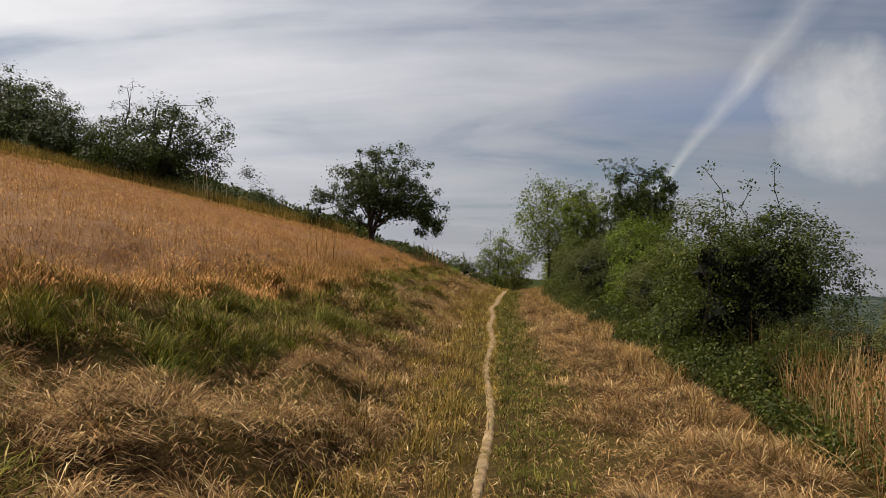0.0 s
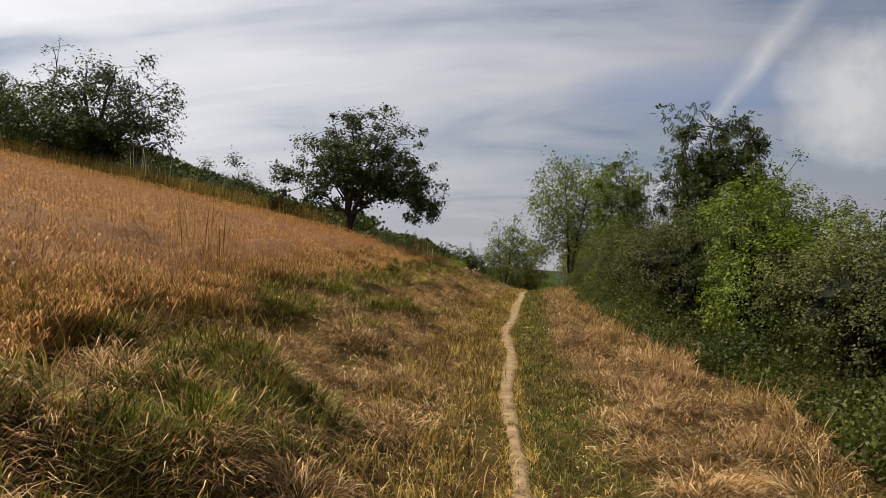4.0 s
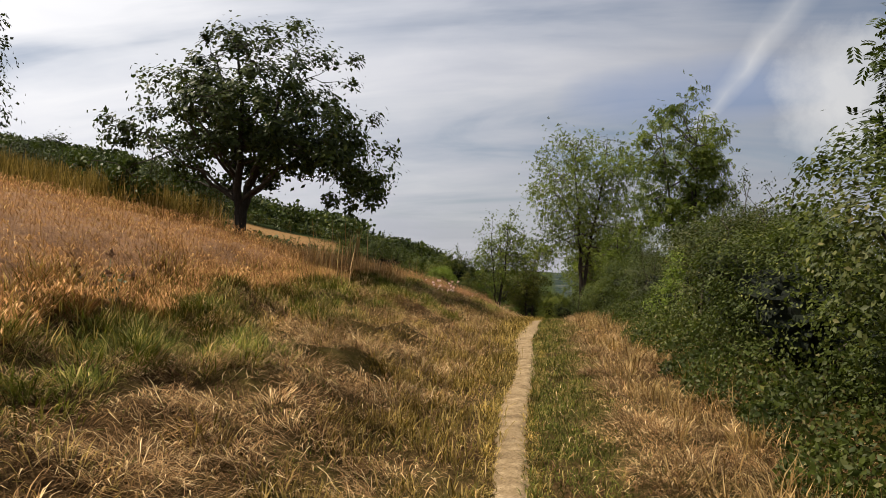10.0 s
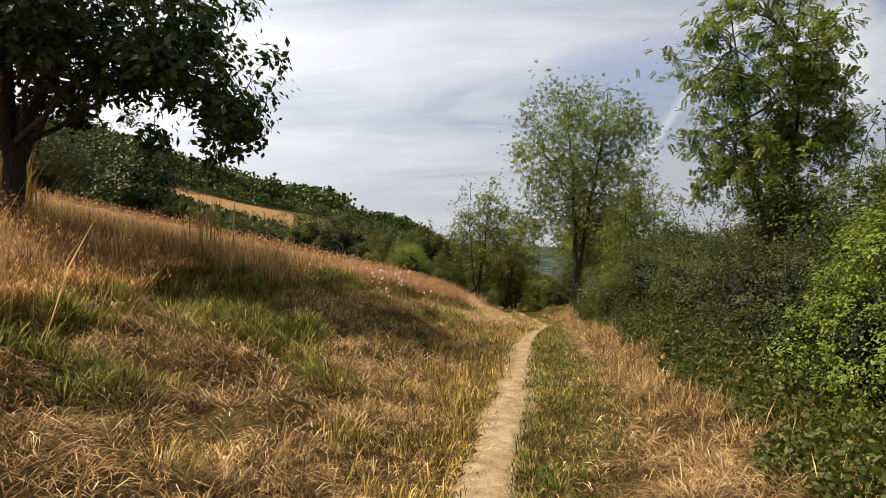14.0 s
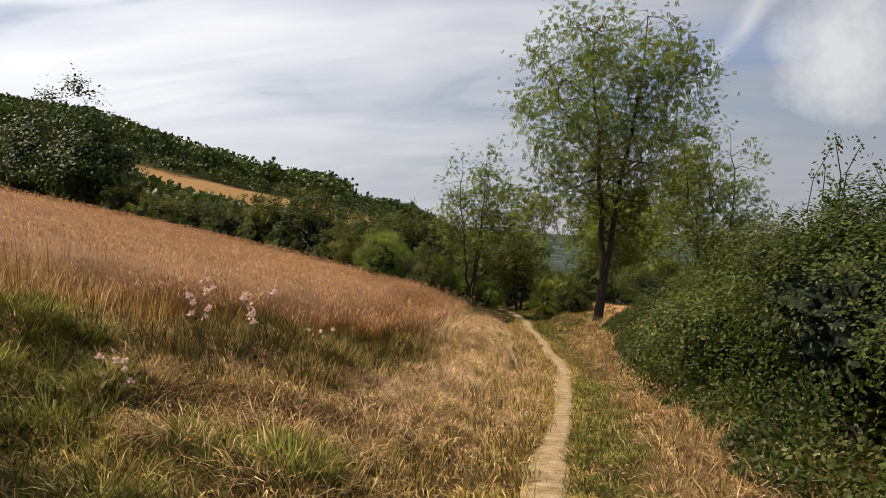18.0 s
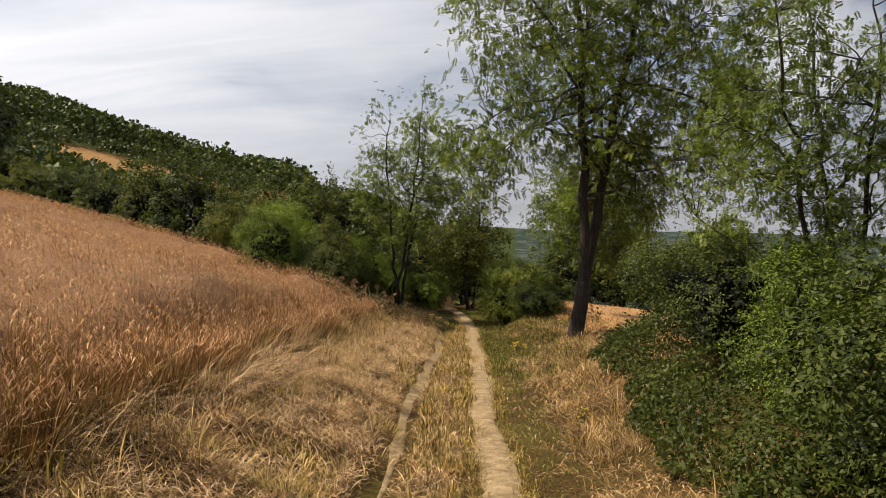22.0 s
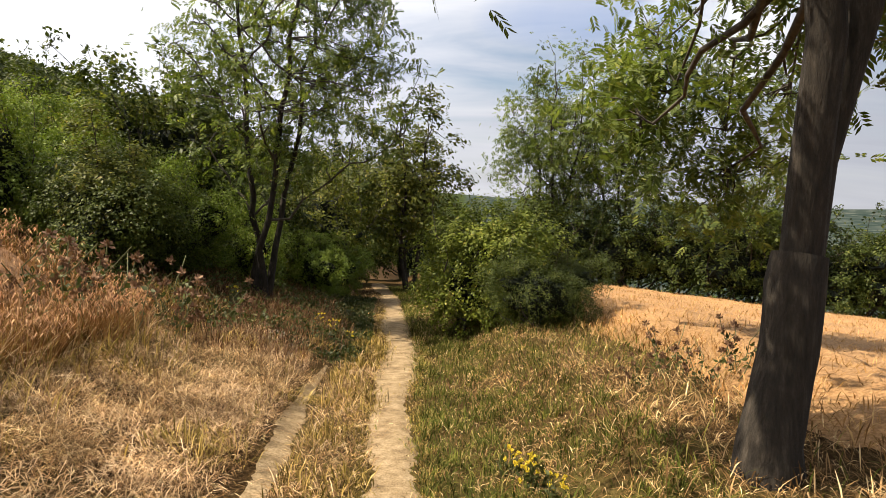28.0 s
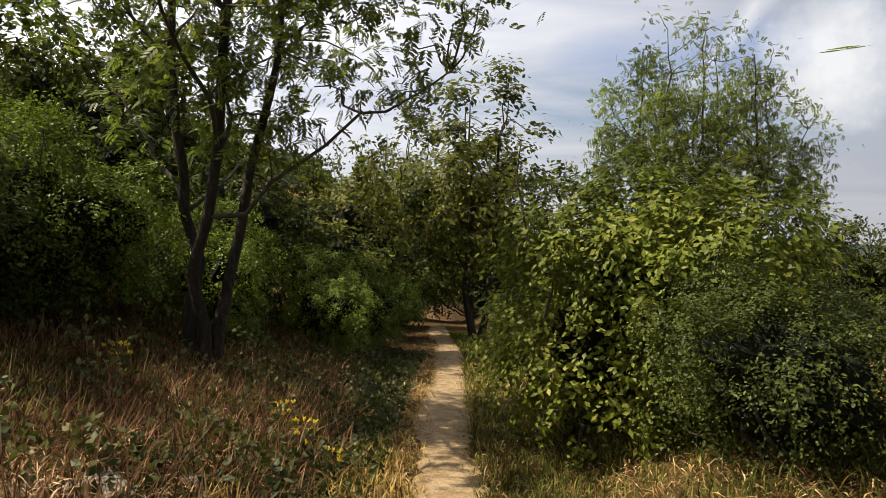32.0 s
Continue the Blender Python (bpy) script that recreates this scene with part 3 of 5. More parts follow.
ok = (x > edge(y) - 0.3) & (cells(x, y, 0.8, 5) * 0.5 + cells(x, y, 2.2, 6) * 0.5 + 0.2 * (-s - 2.4) > np.interp(y, [3, 7, 10, 20, 26, 34, 36, 43, 44], [0.62, 0.58, 0.48, 0.48, 0.53, 0.52, 0.44, 0.46, 0.5]))
tussocks("grass_tussocks", "green tussocks of longer grass below the wheat", keep(ok, x, y), 0.27, 0.13, 170, 0.2, 0.0085, 0.62, GREEN_GRASS)
x, y, s = scatter(240, -4.4, -0.9, 20, 80)
tussocks("grass_tussocks", "yellowing tussocks of rough grass on the bank", keep(x > edge(y) - 0.3, x, y), 0.26, 0.1, 110, 0.18, 0.0075, 0.55, OLIVE_GRASS)
x, y, s = scatter(640, 0.8, 2.7, 2.5, 63)
tussocks("hay", "golden cut hay in tufts along the foot of the hedge", keep(x < foot(y) + 0.35, x, y), 0.24, 0.12, 210, 0.2, 0.005, 0.88, HAY, "hay")
x, y, s = scatter(30000, 0.8, 2.6, 2.5, 62, 0.07, 50)
sward("dry_grass", "golden uncut grass leaning out from the hedge", *keep((x < foot(y) + 0.5) & (x > foot(y) - 0.75), x, y), 0.3, 0.007, 0.5, GOLDEN)
x, y, s = scatter(105000, 0.05, 1.2, 2.5, 50, 0.07, 34)
ok = (s < 0.8 + 0.15 * np.sin(y * 0.9) + rng.normal(0, 0.14, len(s))) & (rng.random(len(s)) < np.interp(y, [10, 24], [0.6, 0.95])) & (s > 0.1)
sward("lawn", "short green grass along the middle of the track", *keep(ok, x, y), 0.09, 0.0075, 0.55, LAWN)
x, y, s = scatter(46000, 0.15, 1.75, 59, 84, 0.07, 40)
sward("lawn", "green grass beside the path past the ash", *keep(s > 0.22, x, y), 0.13, 0.008, 0.45, LAWN)
x, y, s = scatter(42000, -1.25, -0.2, 2.5, 72, 0.08, 40)
sward("path_side_grass", "olive seeding grass beside the footpath", *keep((y < 50) | (np.abs(s + 0.95) > 0.2), x, y), 0.17, 0.009, 0.4, OLIVE_GRASS)
x, y, s = scatter(120000, -4.8, 2.8, 2.5, 80)
ok = (np.abs(s) > 0.22) & (x > edge(y) - 0.6) & (x < foot(y) + 0.6) & ((s < -0.3) | (s > 0.85)) & (tufty(x, y) > rng.uniform(-0.9, 0.3, len(x))) & ~((y > 50) & (np.abs(s + 0.9) < 0.13))
sward("thatch", "matted dead grass lying flat on the soil", *keep(ok, x, y), 0.16, 0.010, 0.96, THATCH, base=0.006)
x, y, s = scatter(210000, -4.4, 2.4, 3.5, 80)
x2, y2, s2 = scatter(80000, -4.2, -0.3, 44, 72)
x, y, s = np.append(x, x2), np.append(y, y2), np.append(s, s2)
ok = (np.abs(s) > 0.3) & (x > edge(y) - 0.4) & (x < foot(y) + 0.4) & ~((s > 0) & (s < 0.8) & (rng.random(len(s)) < 0.65)) & ~((y > 35.6) & (y < 43.5) & (s < 0) & (rng.random(len(s)) < 0.35)) & ~((y > 51) & (y < 67.6) & (np.abs(s + 0.9) < 0.13)) & ((y < 68.3) | (s > -0.6) | (rng.random(len(s)) < 0.12))
sward("straw_litter", "chopped pale straw scattered over the mown ground", *keep(ok, x, y), 0.11, 0.0065, 0.9, HAY, "straw", base=0.008, heap=0.05)
x, y, s = scatter(120000, -4.6, -0.3, 44.5, 69.5, 0.14, 60)
sward("hay", "pale tangled mat of cut straw below the oats", *keep((x > edge(y) - 0.2) & ~((y > 51) & (np.abs(s + 0.9) < 0.16)) & ((s < -1.1) | (rng.random(len(s)) < 0.35)), x, y), 0.2, 0.0055, 0.86, PALE_HAY, "hay", base=0.015, heap=0.07)
y = rng.uniform(8, 78, 42000)
half = np.interp(y, [10, 20, 30, 38, 46, 60, 72], [0.07, 0.12, 0.16, 0.28, 0.17, 0.19, 0.3])
x = line(y) + 0.04 * np.sin(y * 1.1) + half * rng.choice([-1, 1], len(y)) * rng.normal(1.12, 0.26, len(y))
sward("path_side_grass", "short grass hanging over both sides of the footpath", x, y, 0.08, 0.006, 0.6, OLIVE_GRASS)
x, y, s = scatter(2600, -0.12, 0.12, 2.5, 24, 0.03, 12)
sward("path_side_grass", "sparse short grass growing through the trodden path", *keep(rng.random(len(y)) < np.interp(y, [12, 24], [1.0, 0.25]), x, y), 0.06, 0.006, 0.5, OLIVE_GRASS)
y = rng.uniform(50, 68.4, 2600)
x = edge(y) + rng.normal(-0.1, 0.22, len(y))
sward("bent_stalks", "pale oat stalks bent over the mown edge", x, y, 0.6, 0.006, 0.5, PALE_HAY, "straw", turn=rng.normal(0.0, 0.7, len(y)))
y = rng.normal(54.4, 0.9, 260)
x = edge(y) + 0.25 + rng.normal(0, 0.2, len(y))
sward("fallen_stalks", "bundle of long bleached stalks fallen out of the oats", x, y, 1.0, 0.007, 0.9, PALE_HAY, "straw", turn=rng.normal(0.5, 0.4, len(y)), lift=0.05)
# uncut margin of the field, and the rough strip round the fruit tree
y = rng.uniform(2, 71, 34000)
x = edge(y) + rng.normal(-0.25, 0.38, len(y))
sward("margin_grass", "tall uncut olive grass along the corn", x, y, 0.34, 0.009, 0.4, OLIVE_GRASS)
n = 46000
x, y = rng.uniform(-14, -2.6, n), rng.normal(41, 2.6, n)
ok = (y > 35.5) & (y < 48) & (x < line(y) - 1.3 - 0.4 * np.sin(y))
x, y = keep(ok, x, y)
tall = (x < -6.0 + 0.8 * np.sin(y * 1.3)) & (rng.random(len(x)) < 0.75)
sward("rough_grass", "tall reddish seeding grass on the strip under the fruit tree", *keep(tall, x, y), 0.6, 0.009, 0.28, SEEDED)
pale = rng.random(len(x)) < 0.55 + 0.5 * np.sin(x * 2.1) * np.sin(y * 1.7)
sward("rough_grass", "knee-high green grass on the strip between the fields", *keep(~tall & ~pale, x, y), 0.2, 0.009, 0.55, GREEN_GRASS)
sward("rough_grass", "bleached straw on the strip between the fields", *keep(~tall & pale, x, y), 0.24, 0.007, 0.62, GOLDEN)
x, y = rng.uniform(-46, -11, 52000), rng.normal(39.6, 1.0, 52000)
sward("rough_grass", "pale yellow rough grass between the two fields", x, y, 1.35, 0.02, 0.2, OLIVE_GRASS)
x, y, s = scatter(150, -4.0, -2.2, 44, 51)
tussocks("grass_tussocks", "dark green and brown tussocks below the oats", keep((x > edge(y) - 0.4) & (x < -3.0 - 0.15 * np.abs(y - 46)), x, y), 0.3, 0.2, 110, 0.26, 0.008, 0.5, MIXED)
# reddish blades whose dark tone paints tree shade past the oats
x, y = rng.uniform(-10, -2.8, 44000), rng.uniform(67.8, 75.5, 44000)
ok = x < line(y) - 0.55 - 0.6 * rng.random(len(y)) - 0.15 * np.abs(y - 71)
sward("rough_grass", "reddish grass at the end of the field, its colour darkened for shade", *keep(ok, x, y), 0.28, 0.008, 0.42, SHADED_REDDISH)
x, y = rng.uniform(-0.6, 5.0, 30000), rng.uniform(58, 78, 30000)
ok = (x - line(y) > np.where(y > 66, 1.75, 1.45)) & (x < 0.35 + 0.1 * np.maximum(0, 70.5 - y))
near = rng.random(len(x)) < np.where(y > 67, 0.75, np.where(x - line(y) < 1.9, 0.5, 0.12))
sward("rough_grass", "dry flattened grass round the ash", *keep(ok & ~near, x, y), 0.24, 0.008, 0.68, HAY)
sward("rough_grass", "green grass beside the path near the ash", *keep(ok & near, x, y), 0.2, 0.009, 0.5, GREEN_GRASS)
x, y = rng.uniform(1.6, 6.5, 9000), rng.uniform(3, 11, 9000)
ok = x > 1.9 + 0.12 * (y - 3)
sward("tall_grass", "tall pale seeding grass in front of the hedge", *keep(ok, x, y), 0.85, 0.008, 0.22, SEEDED)


def corn(name, label, n, far_side, y0, y1, height, tone_stalk, tone_ear, low, reach):
    """A field of ripe corn: upright stalks with nodding ears, closer set along the near side."""
    t = rng.random(n) ** 2.6
    y = rng.uniform(y0, y1, n)
    x = edge(y) - t * (edge(y) - far_side(y))
    ok = (x > far_side(y)) & (y < np.where(x > -9.5, 68.6, 69.0 - 0.75 * (x + 5.5)))
    x, y, t = x[ok], y[ok], t[ok]
    n = len(x)
    big = 1 + 2.2 * t
    z = land(x, y)
    turn = rng.uniform(0, 2 * np.pi, n)
    tip = rng.normal(0, 0.12, (n, 2))
    hh = height * rng.uniform(0.74, 1.12, n) * (low + (1 - low) * ease(0.0, reach, edge(y) - x + rng.normal(0, 0.3, n)))
    w = 0.006 * big
    p0 = np.stack([x, y, z], 1)
    p1 = p0 + np.concatenate([tip, hh[:, None]], 1)
    side = np.stack([np.cos(turn) * w, np.sin(turn) * w, np.zeros(n)], 1)
    v = np.stack([p0 - side, p0 + side, p1], 1).reshape(-1, 3)
    i = np.arange(n, dtype=np.int32)[:, None] * 3
    field = tagged(new(name, mesh_of(name, v, i + np.array([[0, 1, 2]]), tone_stalk)), label, "corn field", kind="stuff")
    # the close mass of stems under the ears
    k, yy = np.linspace(0, 1, 90) ** 1.8, np.arange(y0 + 0.1, y1 - 0.1, 0.25)
    T, Y = np.meshgrid(k, yy)
    X = edge(Y) - 0.25 - T * (edge(Y) - 0.25 - far_side(Y))
    deep = edge(Y) - X
    H = height * 0.86 * (low + (1 - low) * ease(0.0, reach, deep - 0.2)) * ease(0.2, 1.1, deep) * ease(0, 0.8, Y - y0) * ease(0, 0.8, y1 - Y)
    H = H * ease(0, 0.9, np.where(X > -9.5, 68.4, 68.8 - 0.75 * (X + 5.5)) - Y)
    Z = land(X, Y) - 0.05 + H + 0.05 * (cells(X, Y, 0.3, 3) - 0.5) * (H > 0.1)
    w = len(k)
    i = (np.arange(len(yy) - 1)[:, None] * w + np.arange(w - 1)).ravel()
    tagged(part("stems", mesh_of("stems", np.stack([X.ravel(), Y.ravel(), Z.ravel()], 1), np.stack([i, i + w, i + w + 1, i + 1], 1), STEMS, True), field, "close mass of stems"), kind="stuff")
    # the nodding ear: a bent diamond
    fat = rng.uniform(0.45, 1.25, n)[:, None]
    nod = np.stack([np.cos(turn + 1.2), np.sin(turn + 1.2)], 1) * (0.05 * np.sqrt(big))[:, None]
    q1 = p1 + np.concatenate([nod, (0.05 * np.ones(n))[:, None]], 1)
    q2 = p1 + np.concatenate([nod * 1.9, (0.01 * np.ones(n))[:, None]], 1)
    v = np.stack([p1, q1 - side * fat, q2, q1 + side * fat], 1).reshape(-1, 3)
    i = np.arange(n, dtype=np.int32)[:, None] * 4
    ears = part("ears", mesh_of("ears", v, i + np.array([[0, 1, 2, 3]]), tone_ear), field, "ripe nodding ears")
    tagged(ears, kind="stuff")
    return field


corn("wheat_field", "ripe reddish-brown wheat standing on the slope", 120000, lambda y: -25 - 0.12 * (38 - y), -4, 38, 0.72, STRAW, EARS, 0.3, 3.2)
corn("oat_field", "ripe pale brown oats standing on the slope", 95000, lambda y: -46 + (y - 44) * 0.5, 45.2, 84, 0.75, STRAW, OATS, 0.55, 1.3)

n = 90000
x, y = 0.0 + rng.random(n) ** 1.4 * 23, rng.uniform(61, 86.5, n)
ok = x > 0.1 + 0.1 * np.maximum(0, 70.5 - y) + 0.12 * np.sin(y * 1.7)
x, y = keep(ok, x, y)
low_corn = sward("stubble_field", "low golden corn on the field below the ash", x, y, 0.2, 0.011, 0.6, GOLD, "corn field", base=0.06)
k, yy = np.linspace(0, 1, 80) ** 1.5, np.arange(61.2, 86.6, 0.2)
T, Y = np.meshgrid(k, yy)
X = 0.2 + 0.1 * np.maximum(0, 70.5 - Y) + 0.12 * np.sin(Y * 1.7) + T * 23
Z = land(X, Y) + 0.15 * ease(0, 0.04, T) * ease(0, 0.8, Y - 61.2) * ease(0, 0.6, 86.5 - Y) - 0.03 + 0.06 * cells(X, Y, 0.25, 8)
w = len(k)
i = (np.arange(len(yy) - 1)[:, None] * w + np.arange(w - 1)).ravel()
tagged(part("stems", mesh_of("stems", np.stack([X.ravel(), Y.ravel(), Z.ravel()], 1), np.stack([i, i + 1, i + w + 1, i + w], 1), GOLD_STEMS, True), low_corn, "close mass of stems"), kind="stuff")

# ---- woody plants ----


def tube(points, radii, sides=6):
    """Corners and faces of a tapered bent rod."""
    points = np.asarray(points, float)
    n = len(points)
    way = np.gradient(points, axis=0)
    way /= np.linalg.norm(way, axis=1)[:, None] + 1e-9
    a = np.cross(way, np.array([0.31, 0.95, 0.05]))
    a /= np.linalg.norm(a, axis=1)[:, None] + 1e-9
    b = np.cross(way, a)
    th = np.linspace(0, 2 * np.pi, sides, endpoint=False)
    ring = np.cos(th)[None, :, None] * a[:, None, :] + np.sin(th)[None, :, None] * b[:, None, :]
    v = points[:, None, :] + ring * np.asarray(radii)[:, None, None]
    i = np.arange(n - 1)[:, None] * sides
    k = np.arange(sides)
    f = np.stack([i + k, i + (k + 1) % sides, i + sides + (k + 1) % sides, i + sides + k], -1).reshape(-1, 4)
    return v.reshape(-1, 3), f


def rods(name, lines, material, sides=6):
    vs, fs, at = [], [], 0
    for pts, rad in lines:
        v, f = tube(pts, rad, sides)
        vs.append(v)
        fs.append(f + at)
        at += len(v)
    return mesh_of(name, np.concatenate(vs), np.concatenate(fs), material, True)


def bend(g, a, b, n, wander, sag=0.0):
    """A wandering line from a to b."""
    k = np.linspace(0, 1, n)[:, None]
    p = a + (b - a) * k
    off = np.cumsum(g.normal(0, 1, (n, 3)), 0)
    off -= off[0] + (off[-1] - off[0]) * k
    p = p + off * wander * np.linalg.norm(b - a) / n
    p[:, 2] += sag * np.sin(k[:, 0] * np.pi) * np.linalg.norm(b - a)
    return p


def leaves(name, g, at, size, material, droop=0.3, slim=0.55, face=None):
    """Folded pointed leaves at the given places; face: the way that each one's upper side turns."""
    n = len(at)
    d = g.normal(0, 1, (n, 3))
    d[:, 2] -= droop
    if face is not None:
        w = face / (np.linalg.norm(face, axis=1)[:, None] + 1e-6)
        d -= w * (d * w).sum(1)[:, None] * 0.9
    d /= np.linalg.norm(d, axis=1)[:, None]
    u = np.cross(d, g.normal(0, 1, (n, 3)) if face is None else w)
    u /= np.linalg.norm(u, axis=1)[:, None] + 1e-6
    w = np.cross(d, u)
    L = (size * g.uniform(0.6, 1.35, n))[:, None]
    mid = at + d * L * 0.45 - w * L * 0.07
    v = np.stack([at, mid + u * L * slim * 0.5, at + d * L, mid - u * L * slim * 0.5], 1).reshape(-1, 3)
    i = np.arange(n, dtype=np.int32)[:, None] * 4
    f = np.concatenate([i + np.array([[0, 1, 2]]), i + np.array([[0, 2, 3]])])
    return mesh_of(name, v, f, material)


def pinnate(name, g, at, size, material, pairs=4):
    """Feathered leaves: pairs of narrow leaflets along a drooping midrib."""
    n = len(at)
    d = g.normal(0, 1, (n, 3))
    d[:, 2] -= 0.35
    d /= np.linalg.norm(d, axis=1)[:, None]
    u = np.cross(d, g.normal(0, 0.35, (n, 3)) + [0, 0, 1])
    u /= np.linalg.norm(u, axis=1)[:, None] + 1e-6
    L = (size * g.uniform(0.7, 1.3, n))[:, None]
    vs = []
    for k in range(pairs):
        for side in (-1, 1):
            foot = at + d * L * (0.2 + 0.75 * k / pairs) - np.array([0, 0, 0.25]) * L * (k / pairs) ** 2
            w = u * side * 0.8 + d * 0.6
            tip = foot + w * L * 0.5 - np.array([0, 0, 0.08]) * L
            m = (foot + tip) / 2
            wide = np.cross(w, np.cross(d, u)) * L * 0.09
            vs.append(np.stack([foot, m + wide, tip, m - wide], 1))
    v = np.stack(vs, 1).reshape(-1, 3)
    i = np.arange(len(v) // 4, dtype=np.int32)[:, None] * 4
    return mesh_of(name, v, i + np.array([[0, 1, 2, 3]]), material)


def tree(name, label, seed, height, spread_x, spread_y, clear, trunk_r, n_leaves, leaf, leaf_mat, stems=1, fork=0.0, limbs=10, lean=(0, 0), loose=0.5, sprays=150,
         feather=False, fork_lean=((-0.1, 0.0), (0.55, 0.1)), low=(), category="tree", wide_at=0.42):
    """A tree at the origin: trunk and stems, limbs with their twigs, and a crown of leaves in sprays that leave gaps.
    fork: height at which two stems part; low: ends of low hanging limbs."""
    g = np.random.default_rng(seed)
    root = new(name)
    zc, rz = clear + (height - clear) * wide_at, (height - clear)
    lobes = g.normal(0, 1, (9, 3))
    lobes /= np.linalg.norm(lobes, axis=1)[:, None]
    d = g.normal(0, 1, (sprays, 3))
    d /= np.linalg.norm(d, axis=1)[:, None]
    swell = 0.78 + 0.3 * np.exp(-6 * (1 - d @ lobes.T)).max(1) + g.normal(0, 0.06, sprays)
    k = g.random(sprays) ** 0.42 * swell
    half = np.where(d[:, 2] > 0, rz * (1 - wide_at), rz * wide_at)
    tips = np.stack([lean[0] + d[:, 0] * spread_x * k, lean[1] + d[:, 1] * spread_y * k, zc + d[:, 2] * half * k], 1)
    tops = []
    if fork:
        fp = np.array([lean[0] * 0.25, lean[1] * 0.25, fork])
        part("trunk", rods("trunk", [(bend(g, np.array([0, 0, -0.15]), fp, 9, 0.06), trunk_r * np.array([1.55, 1.2, 1.05, 1, 0.97, 0.95, 0.95, 0.98, 0.9]))], BARK, 14), root)
        for fl in fork_lean:
            tops.append((fp - [0, 0, 0.15], np.array([lean[0] + fl[0] * 2.2, lean[1] + fl[1] * 2.2, height * g.uniform(0.84, 0.9)]), trunk_r * 0.7))
    else:
        for j in range(stems):
            o = np.array([math.cos(j * 2.3 + seed), math.sin(j * 2.3 + seed), 0]) * (stems > 1)
            tops.append((o * trunk_r * 1.1, np.array([lean[0], lean[1], height * g.uniform(0.82, 0.9)]) + o * spread_x * 0.35, trunk_r * (0.75 if stems > 1 else 1)))
    arms = []
    for foot, head, r in tops:
        pts = bend(g, foot, head, 14, 0.12 if fork else 0.16)
        flare = np.ones(14)
        flare[:2] = (1.0, 1.0) if fork else (1.5, 1.15)
        rr = r * flare * np.linspace(1, 0.08, 14) ** 0.8
        part("trunk", rods("trunk", [(pts, rr)], BARK, 10), root)
        arms.append((pts, rr))
    ends = list(tips[g.choice(sprays, limbs, replace=False)]) + [np.array(e, float) for e in low]
    groups = []
    for j, e in enumerate(ends):
        pts, rr = arms[g.integers(0, len(arms))]
        want = max(clear * 0.75, e[2] - np.hypot(*(e[:2] - lean)) * g.uniform(0.5, 0.85))
        i = int(np.argmin(np.abs(pts[:, 2] - want)))
        i = min(i, 11)
        if j >= limbs:
            i = int(np.argmin(np.abs(pts[:, 2] - e[2] - 0.9)))
        path = bend(g, pts[i], e, 9, 0.28, 0.05)
        groups.append((path, rr[i] * 0.5))
    for e in low:
        tips = np.concatenate([tips, np.array(e) + g.normal(0, 1, (13, 3)) * [0.4, 0.4, 0.42]])
    allp = np.concatenate([p[2:] for p, _ in groups] + [p[6:] for p, _ in arms])
    twigs = []
    for e in tips:
        j = int(np.argmin(((allp - e) ** 2).sum(1) + 0.6 * np.maximum(0, allp[:, 2] - e[2]) ** 2))
        twigs.append((bend(g, allp[j], e, 5, 0.4), np.linspace(0.014, 0.005, 5)))
    for path, r in groups:
        part("limb", rods("limb", [(path, np.linspace(max(r, 0.02), 0.01, 9))], TWIG, 6), root)
    tagged(part("twigwork", rods("twigwork", twigs, TWIG, 4), root), kind="stuff")
    pick = g.integers(0, len(tips), n_leaves)
    big = g.uniform(0.55, 1.3, len(tips))[pick][:, None]
    off = g.normal(0, 1, (n_leaves, 3)) * [1, 1, 0.8]
    at = tips[pick] + off * big * loose * (spread_x + spread_y + rz) / 3 * 0.17
    out = tips[pick] - [lean[0], lean[1], zc]
    out /= np.linalg.norm(out, axis=1)[:, None] + 1e-6
    face = out * 0.6 + off * 0.3 + [0, 0, 0.6] + g.normal(0, 0.4, (n_leaves, 3))
    part("crown", pinnate("crown", g, at, leaf, leaf_mat) if feather else leaves("crown", g, at, leaf, leaf_mat, face=face), root)
    return tagged(root, label, category)


def sprays_of(g, centre, out, each, long, thick, droop=0.35):
    """Places and facing of leaves set along short arching twigs."""
    m = len(centre)
    k = np.repeat(np.arange(m), each)
    n = len(k)
    t = g.random(n)
    size = g.uniform(0.6, 1.3, m)[k]
    off = g.normal(0, 1, (n, 3)) * (thick * size * (1.0 - 0.45 * t))[:, None]
    at = centre[k] + out[k] * (long * size * (t - 0.35))[:, None] + off
    at[:, 2] -= droop * long * size * t * t
    face = out[k] * 0.65 + np.array([0, 0, 0.6]) + off / thick * 0.25 + g.normal(0, 0.38, (n, 3))
    return at, face


